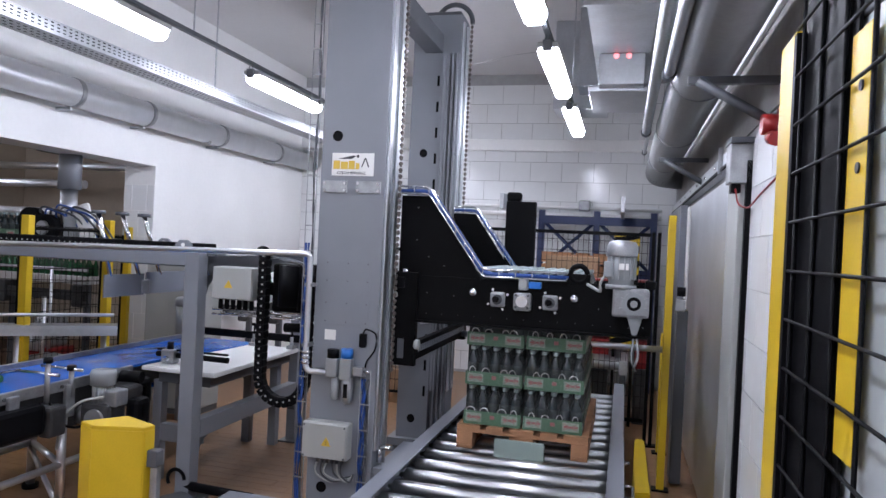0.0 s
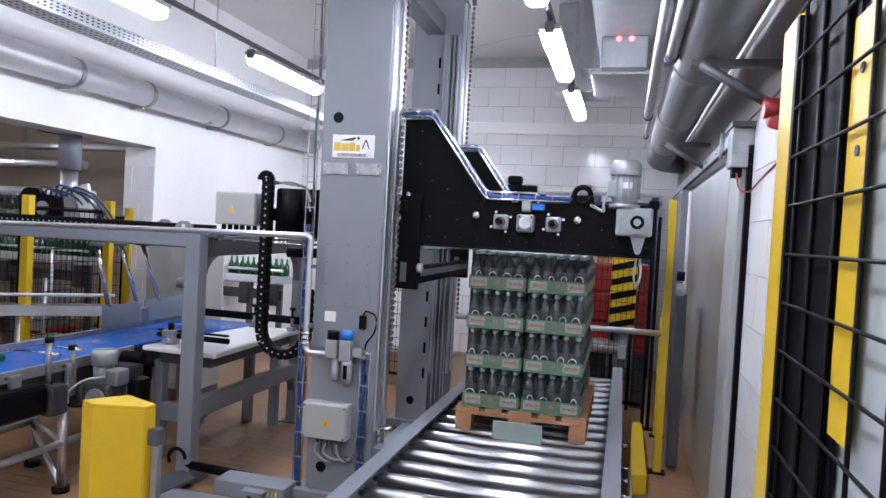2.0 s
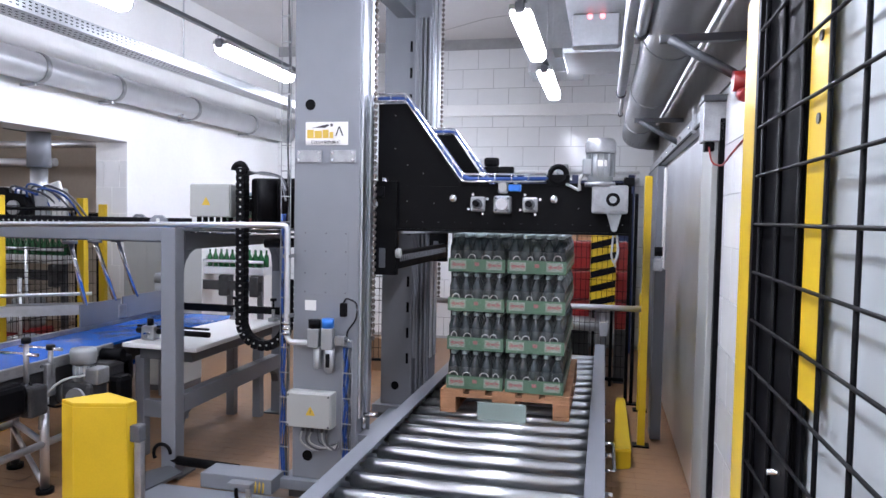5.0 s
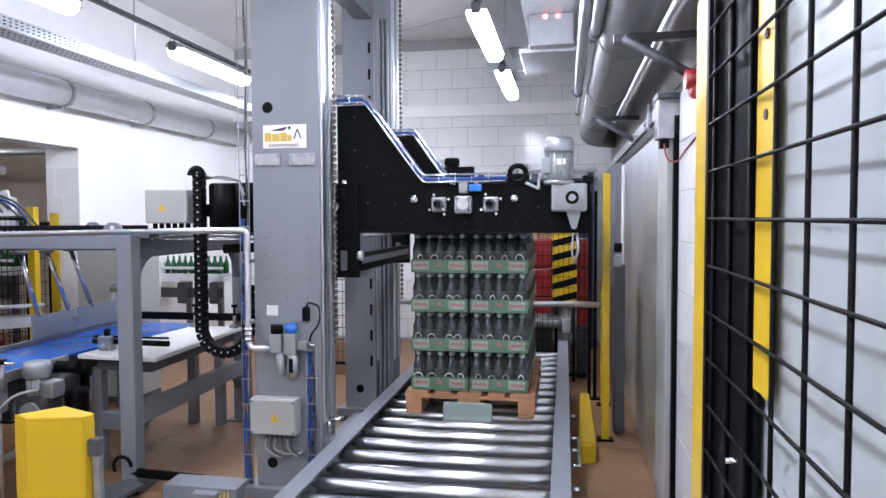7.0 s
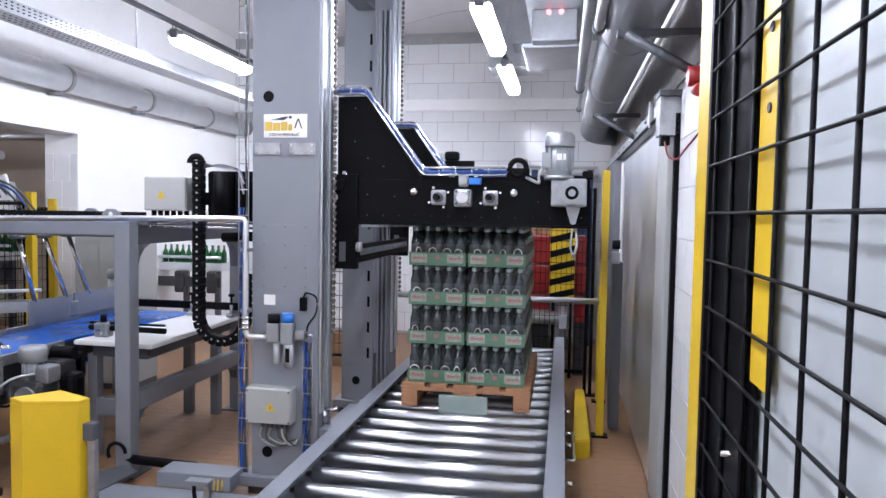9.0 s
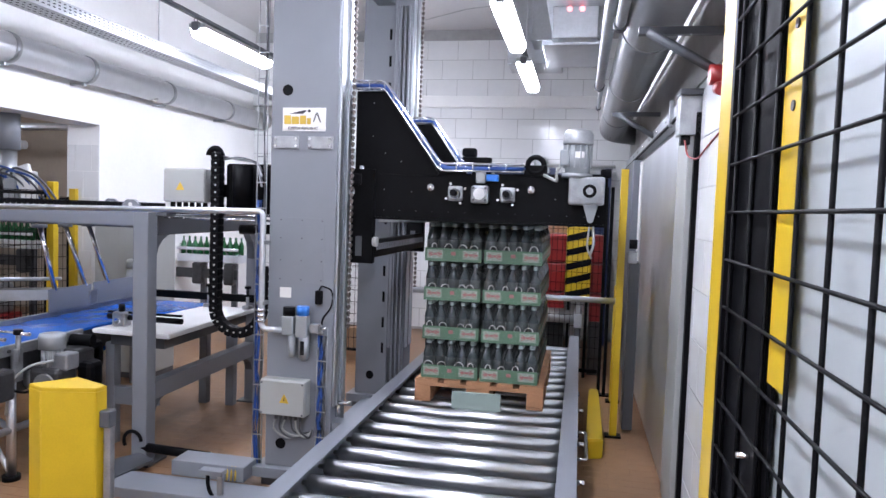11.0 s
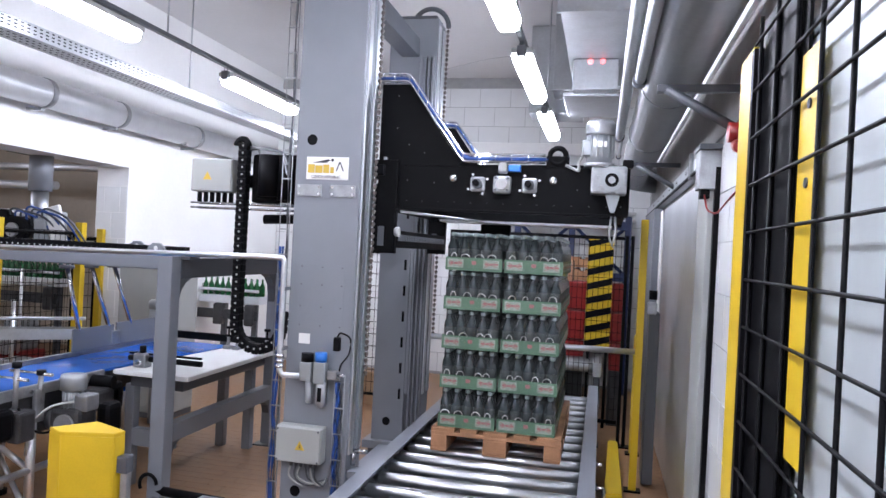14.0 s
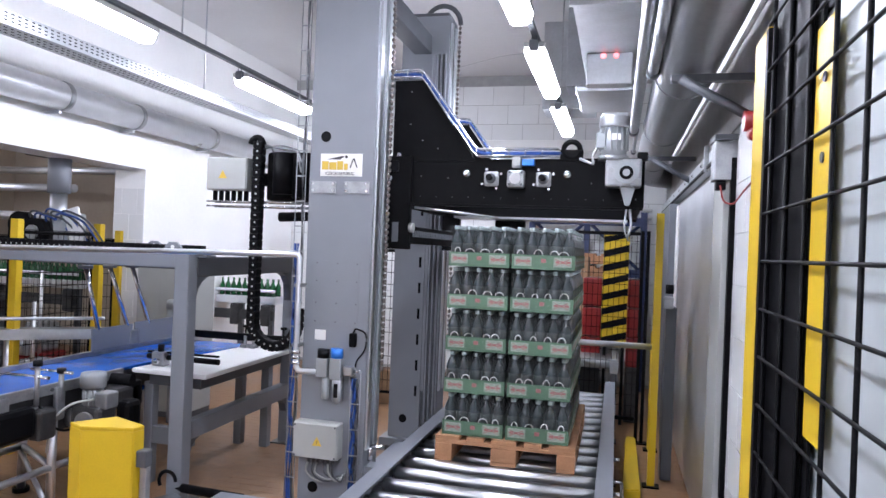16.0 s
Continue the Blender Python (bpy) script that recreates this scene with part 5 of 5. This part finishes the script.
part("cross_rail", R((-0.7, 7.2, 0.935), (0.88, 7.2, 0.935), 0.02, 12), STEEL, gt)
for z in (0.12, 1.72):
    part("mesh_frame", B(-0.9, 0.8, 9.08, 9.11, z, z + 0.03), BLACK, gt)
for k in range(34):
    part("mesh_wire", R((-0.88 + k * 0.05, 9.1, 0.13), (-0.88 + k * 0.05, 9.1, 1.73), 0.0025, 5), BLACK, gt)
for k in range(17):
    part("mesh_wire", R((-0.9, 9.1, 0.15 + k * 0.095), (0.8, 9.1, 0.15 + k * 0.095), 0.0025, 5), BLACK, gt)
gu = solid("rail_guard", slab([(0.68, 6.5), (0.8, 6.55), (0.8, 8.3), (0.72, 8.3)], 0.0, 0.13, 0.01), YELLOW, (0.75, 7.4, 0), "yellow kick guard along the conveyor", "guard")
hz = thing("hazard_sign", (0.58, 9.5, 0), "yellow and black diagonally striped hazard board", "sign")
part("board", B(0.455, 0.705, 9.5, 9.53, 0.72, 1.72), YELLOW, hz)
for x in (0.48, 0.66):
    part("stand", B(x, x + 0.03, 9.53, 9.56, 0, 1.6), BLACK, hz)
for k in range(8):
    z = 0.72 + k * 0.13
    part("stripe", prism(bmesh.new(), [(0.456, z), (0.704, z + 0.06), (0.704, min(1.72, z + 0.12)), (0.456, z + 0.06)], 9.494, 9.5), RUBBER, hz)
for x, x1, z1, y in ((0.26, 0.45, 1.32, 9.7), (0.71, 0.83, 1.3, 9.7)):
    cs = thing("crate_stack", (x, y, 0), "stack of red plastic bottle crates", "crates", "crate stacks")
    for k in range(3):
        part("crate", B(x, x1, y, y + 0.4, 0.5 + k * 0.27, 0.76 + k * 0.27, bev=0.015), REDP, cs)
    part("stand", B(x, x1, y, y + 0.4, 0, 0.5), BROWNST, cs)
bs = thing("carton_stack", (0.2, 10.3, 0.48), "stack of brown cartons beyond the load", "cartons")
for k in range(4):
    part("carton", B(-0.25, 0.3, 9.9, 10.4, 0.48 + k * 0.25, 0.72 + k * 0.25, bev=0.006), CARD, bs)
ps2 = thing("pallet_stack", (0.1, 11.4, 0.44), "stack of empty wooden pallets by the end wall", "pallet stack")
for k in range(7):
    z = 0.44 + k * 0.15
    for y in (11.0, 11.35, 11.7):
        part("runner", B(-0.4, 0.55, y, y + 0.1, z, z + 0.1, bev=0.004), WOOD, ps2)
    for i in range(5):
        part("deck_board", B(-0.4 + i * 0.2, -0.26 + i * 0.2, 11.0, 11.8, z + 0.1, z + 0.125, bev=0.003), WOOD, ps2)
rk = thing("blue_rack", (0.3, 11.9, 0), "dark blue steel pallet rack at the end wall", "rack")
for x in (-0.5, 0.2, 0.9):
    part("upright", B(x - 0.04, x + 0.04, 11.85, 11.93, 0, 1.9), BLUEFRAME, rk)
for z in (1.2, 1.75):
    part("beam", B(-0.5, 0.9, 11.83, 11.87, z, z + 0.09), BLUEFRAME, rk)
for x in (-0.5, 0.2):
    part("brace", pipe(bmesh.new(), [(x, 11.88, 1.25), (x + 0.7, 11.88, 1.8)], 0.02, 4), BLUEFRAME, rk)
    part("brace", pipe(bmesh.new(), [(x, 11.88, 1.8), (x + 0.7, 11.88, 1.25)], 0.02, 4), BLUEFRAME, rk)
pw = thing("wall_pipe", (0, 12.2, 1.95), "thin white pipe with valves along the end wall", "pipe")
part("pipe", R((-2.5, 12.2, 1.92), (1.0, 12.2, 1.92), 0.03, 12), WALLW, pw)
part("pipe", R((-2.5, 12.2, 2.02), (1.0, 12.2, 2.02), 0.02, 12), WALLW, pw)
part("valve", B(-0.05, 0.1, 12.1, 12.2, 1.98, 2.12, bev=0.02), ALU, pw)
for x in (-2.2, -0.8, 0.5):
    part("bracket", B(x, x + 0.04, 12.17, YB - 0.004, 1.88, 2.05), GALV, pw)

# ---------------- left background ----------------


def mesh_fence(p0, p1, z0, z1, posts=2, true=False):
    a, b = Vector((*p0, 0)), Vector((*p1, 0))
    d = b - a
    L = d.length
    t = thing("mesh_fence", a + d / 2, "black mesh safety fence between yellow posts", "fence", "mesh safety fences", true=true)
    bm = bmesh.new()
    n = int(L / 0.055)
    for k in range(n + 1):
        p = a + d * k / n
        pipe(bm, [(p.x, p.y, z0), (p.x, p.y, z1)], 0.003, 4)
    m = int((z1 - z0) / 0.11)
    for k in range(m + 1):
        z = z0 + (z1 - z0) * k / m
        pipe(bm, [(a.x, a.y, z), (b.x, b.y, z)], 0.003, 4)
    tagged(part("mesh", bm, BLACK, t), kind="stuff")
    for z in (z0, z1 - 0.02):
        part("frame_bar", pipe(bmesh.new(), [(a.x, a.y, z), (b.x, b.y, z)], 0.014, 4), BLACK, t)
    for i, p in enumerate((a, b)):
        part("frame_bar", B(p.x - 0.015, p.x + 0.015, p.y - 0.015, p.y + 0.015, z0, z1), BLACK, t)
        if i < posts:
            part("post", B(p.x + 0.02, p.x + 0.09, p.y - 0.03, p.y + 0.03, 0, z1 + 0.08, bev=0.004), YELLOW, t)


mesh_fence((-3.95, 5.03), (-3.95, 5.9), 0.12, 1.72, true=True)
mesh_fence((-2.5, 9.6), (-1.2, 9.6), 0.12, 1.5, posts=1)
mesh_fence((-5.4, 7.6), (-4.4, 8.5), 0.12, 1.55)
mesh_fence((-6.6, 7.0), (-5.5, 7.6), 0.12, 1.55)
kb = solid("kick_board", B(-2.5, -1.2, 9.66, 9.7, 0.0, 0.32), CARD, (-1.9, 9.7, 0), "brown kick board at the foot of the fence", "board")
cb = thing("control_cabinet", (-3.55, 8.2, 0), "light grey metal cabinet behind the belt", "cabinet")
part("body", B(-3.86, -3.28, 8.0, 8.5, 0.05, 1.4, bev=0.01), WHITE_BOX, cb)
part("door", B(-3.6, -3.29, 7.985, 8.0, 0.1, 1.36, bev=0.004), WHITE_BOX, cb)
part("plinth", B(-3.85, -3.29, 8.02, 8.5, 0, 0.05), GREY_D, cb)
for x0, x1, y, z in ((-4.3, -3.3, 10.3, 0.98), (-7.2, -5.0, 9.0, 1.15)):
    bl = thing("bottle_line", ((x0 + x1) / 2, y, 0), "bottle conveyor line crowded with green bottles", "bottle line", "bottle lines")
    part("track", B(x0, x1, y - 0.15, y + 0.15, z - 0.14, z - 0.06, bev=0.01), STEEL, bl)
    part("guide_rail", R((x0, y - 0.16, z), (x1, y - 0.16, z), 0.015, 8), STEEL, bl)
    part("guard", B(x0, x1, y - 0.18, y - 0.16, z - 0.3, z - 0.2), BROWNST, bl)
    for x in (x0 + 0.1, (x0 + x1) / 2, x1 - 0.1):
        part("leg", B(x - 0.03, x + 0.03, y - 0.03, y + 0.03, 0, z - 0.14), GREY_D, bl)
        part("drive", B(x - 0.06, x + 0.06, y - 0.22, y - 0.1, z - 0.36, z - 0.14, bev=0.02), BROWNST, bl)
    rnd = random.Random(int(abs(x0) * 10))
    bm = bmesh.new()
    for k in range(int((x1 - x0) / 0.075)):
        lathe(bm, [(0.032, 0), (0.033, 0.1), (0.012, 0.14), (0.012, 0.18)], 7, (x0 + 0.04 + k * 0.075, y - 0.07 + rnd.uniform(-0.01, 0.01), z - 0.06))
        lathe(bm, [(0.032, 0), (0.033, 0.1), (0.012, 0.14), (0.012, 0.18)], 7, (x0 + 0.06 + k * 0.075, y + 0.04, z - 0.06))
    tagged(part("standing_bottle", bm, GREENGLASS, bl, "rows of green bottles"), kind="stuff")
for x, y, w, h, m in ((-6.6, 8.2, 0.5, 0.9, BROWNST), (-5.9, 8.0, 0.4, 1.0, GALV), (-5.3, 8.6, 0.35, 0.7, REDP), (-6.9, 6.8, 0.5, 0.8, BROWNST), (-4.4, 7.3, 0.3, 0.55, BROWNST), (-7.6, 9.5, 0.8, 1.9, CARD)):
    mc = thing("line_machine", (x, y, 0), "floor-standing machine of the bottling line, seen through the fence", "machine", "bottling machines")
    part("base", B(x - w / 2, x + w / 2, y - 0.2, y + 0.2, 0, h * 0.6, bev=0.02), m, mc)
    part("upper", B(x - w / 3, x + w / 3, y - 0.15, y + 0.15, h * 0.6, h, bev=0.03), ALU if m is not CARD else CARD, mc)
    part("post", R((x + w / 3, y - 0.18, h * 0.5), (x + w / 3, y - 0.18, h + 0.5), 0.02, 10), STEEL, mc)
    part("drum", R((x - w / 4, y - 0.3, h * 0.7), (x + w / 5, y - 0.3, h * 0.7), 0.09, 16), GALV, mc)
for z, y in ((2.05, 8.9), (1.75, 8.4), (2.3, 10.2)):
    solid("hall_pipe", R((-8.6, y, z), (-5.1, y, z), 0.045, 12), STEEL, (-6.5, y, z), "stainless pipe crossing the neighbouring hall", "pipe", "hall pipes")
# lamps out of view, added to brighten the neighbouring hall
for y in (4.5, 7.5):
    t = thing("ceiling_lamp", (-6.6, y, 2.7), "unseen white lamp under the hall ceiling, added to light the hall", "lamp", "hanging fluorescent lamps")
    part("diffuser", B(-7.3, -5.9, y - 0.06, y + 0.06, 2.66, 2.72, bev=0.015), LAMP, t)
    part("housing", B(-7.3, -5.9, y - 0.06, y + 0.06, 2.72, 2.76), WHITE_BOX, t)
    part("rod", R((-6.6, y, 2.76), (-6.6, y, ZC), 0.008, 8), GALV, t)
bn = thing("conveyor_guide", (-3.6, 6.9, 0.9), "stainless side conveyor with rails beside the belt", "conveyor")
part("bed", slab([(-4.5, 5.6), (-3.3, 6.7), (-3.4, 6.85), (-4.6, 5.8)], 0.82, 0.9), GALV, bn)
part("rail", R((-4.5, 5.62, 0.98), (-3.35, 6.72, 0.98), 0.014, 8), STEEL, bn)
for s in (0.1, 0.5, 0.9):
    part("leg", R((-4.5 + 1.2 * s, 5.7 + 1.1 * s, 0), (-4.5 + 1.2 * s, 5.7 + 1.1 * s, 0.82), 0.025, 10), STEEL, bn)

# ---------------- small pieces of the setting ----------------


def tiles(parent, plane, a0, a1, z0, z1, w, h, near, name="tile"):
    """Glazed tiles in running bond on a wall; the near ones one by one, the rest as one mesh."""
    gap = 0.006
    bm0 = B(-w / 2 + gap / 2, w / 2 - gap / 2, -0.005, 0.0, -h / 2 + gap / 2, h / 2 - gap / 2)
    me = bpy.data.meshes.new(name)
    bm0.to_mesh(me)
    bm0.free()
    me.materials.append(TILE)
    o = ORIGIN[parent]
    rest = bmesh.new()
    row, z = 0, z0
    while z + h <= z1 + 0.001:
        a = a0 - (w / 2 if row % 2 else 0)
        while a < a1 - 0.02:
            lo, hi = max(a, a0), min(a + w, a1)
            a += w
            if hi - lo < 0.02:
                continue
            c, v = (lo + hi) / 2, hi - lo
            m = Matrix.Translation((c, plane[1], z + h / 2)) if plane[0] == "y" else Matrix.Translation((plane[1], c, z + h / 2)) @ pose(0, 0, 0, 0, 0, -90)
            if v > w - 0.001 and near(c, z + h / 2):
                ob = new(name, me)
                ob.parent = parent
                ob.matrix_basis = Matrix.Translation(-o) @ m
            else:
                box(rest, -v / 2 + gap / 2, v / 2 - gap / 2, -0.005, 0, -h / 2 + gap / 2, h / 2 - gap / 2, m=m)
        z += h
        row += 1
    if rest.verts:
        tagged(part("far_tiles", rest, TILE, parent), kind="stuff")
    else:
        rest.free()


tiles(wall_back, ("y", YB), XL, XR, 0.035, ZC, 0.42, 0.2615, lambda a, z: a > -3 and z > 1.2)
tiles(wall_right, ("x", XR), 2.4, 4.59, 0.0, 2.4, 0.42, 0.2615, lambda a, z: True)
tiles(wall_left, ("y", YO), XL - 0.355, XL, 0.1, 2.38, 0.18, 0.2615, lambda a, z: True)

# floor tiles
bm0 = B(-0.149, 0.149, -0.049, 0.049, -0.004, 0.0)
FT = bpy.data.meshes.new("floor_tile")
bm0.to_mesh(FT)
bm0.free()
FT.materials.append(FLOORM)
verts, faces = [], []
count = 0
for j in range(153):
    y = -2.9 + j * 0.1
    for i in range(30):
        x = -7.6 + i * 0.3 + (0.15 if j % 2 else 0)
        if x > XR + 0.1:
            continue
        if count < 300 and ((-2.9 < x < -0.8 and 4.6 < y < 7.9)):
            ob = new("floor_tile", FT)
            ob.parent = floor
            ob.location = (x, y, 0)
            count += 1
        else:
            n = len(verts)
            for dx, dy in ((-0.149, -0.049), (0.149, -0.049), (0.149, 0.049), (-0.149, 0.049)):
                verts += [(x + dx, y + dy, -0.004), (x + dx, y + dy, 0.0)]
            faces.append((n + 1, n + 3, n + 5, n + 7))
            for k in range(4):
                p, q = n + 2 * k, n + 2 * ((k + 1) % 4)
                faces.append((p, q, q + 1, p + 1))
me = bpy.data.meshes.new("floor_tiles")
me.from_pydata(verts, [], faces)
me.materials.append(FLOORM)
ob = new("floor_tiles", me)
ob.parent = floor
tagged(ob, kind="stuff")

# ---------------- what moves ----------------
LIFT = [(0, -0.362), (0.25, -0.298), (0.5, -0.229), (0.75, -0.155), (1, -0.083), (1.25, -0.03), (1.5, -0.007), (2, 0), (3.5, 0), (6, 0), (9, 0), (11.4, 0),
        (11.6, 0.02), (12, 0.138), (12.25, 0.21), (12.5, 0.272), (12.75, 0.32), (13, 0.347), (13.5, 0.353), (16, 0.353)]
TRAVEL = [(0, 0), (14.4, 0), (14.6, -0.024), (15, -0.104), (15.5, -0.204), (16, -0.304)]


def chain_at(s, zt, zb, xl, rad):
    """Place and turn of a link s metres along the loop from its upper end."""
    down = zt - (zb + rad)
    if s < down:
        return (xl, zt - s, 0)
    s -= down
    if s < math.pi * rad:
        a = s / rad
        return (xl + rad - rad * math.cos(a), zb + rad - rad * math.sin(a), -math.degrees(a))
    s -= math.pi * rad
    return (xl + 2 * rad, zb + rad + s, -180)


def motions():
    for ob in (hd, ca):
        o = PLACE[ob]
        walk(ob, [(t, pose(o.x, o.y, o.z + dz)) for t, dz in LIFT])
    # the loop: one end rides with the carriage, the other is fixed to the column
    xl, rad, zf, total = -1.64, 0.155, 1.28, 0.045 * 37.5
    o = ORIGIN[chn]
    for k, link in enumerate(LINKS):
        rows = []
        for t, dz in LIFT:
            zt = 1.955 + dz
            zb = (zt + zf + (math.pi - 2) * rad - total) / 2
            x, z, a = chain_at(k * 0.045, zt, zb, xl, rad)
            rows.append((t, pose(x - o.x, 0, z - o.z, 0, a, 0)))
        walk(link, rows)
    o = PLACE[pallet]
    walk(pallet, [(t, pose(o.x, o.y + dy, o.z)) for t, dy in TRAVEL])
    for layer, p in PACKS:
        o = PLACE[p]
        if layer < 4:
            rows = [(t, pose(o.x, o.y + dy, o.z)) for t, dy in TRAVEL]
        else:
            # the last layer slides in between the columns
            rows = [(0, pose(o.x - 5.3, o.y, o.z)), (3.75, pose(o.x - 5.3, o.y, o.z)), (5.7, pose(o.x, o.y, o.z))]
            rows += [(t, pose(o.x, o.y + dy, o.z)) for t, dy in TRAVEL[1:]]
        walk(p, rows)
    o = PLACE[stop]
    walk(stop, [(t, pose(o.x, o.y, o.z - d)) for t, d in ((0, 0), (11.35, 0), (11.8, 0.2), (16, 0.2))])
    o = PLACE[pu]
    walk(pu, [(t, pose(o.x, o.y, o.z + d)) for t, d in ((0, 0.38), (0.5, 0.36), (1, 0.24), (1.5, 0.04), (2, 0), (16, 0))])


motions()
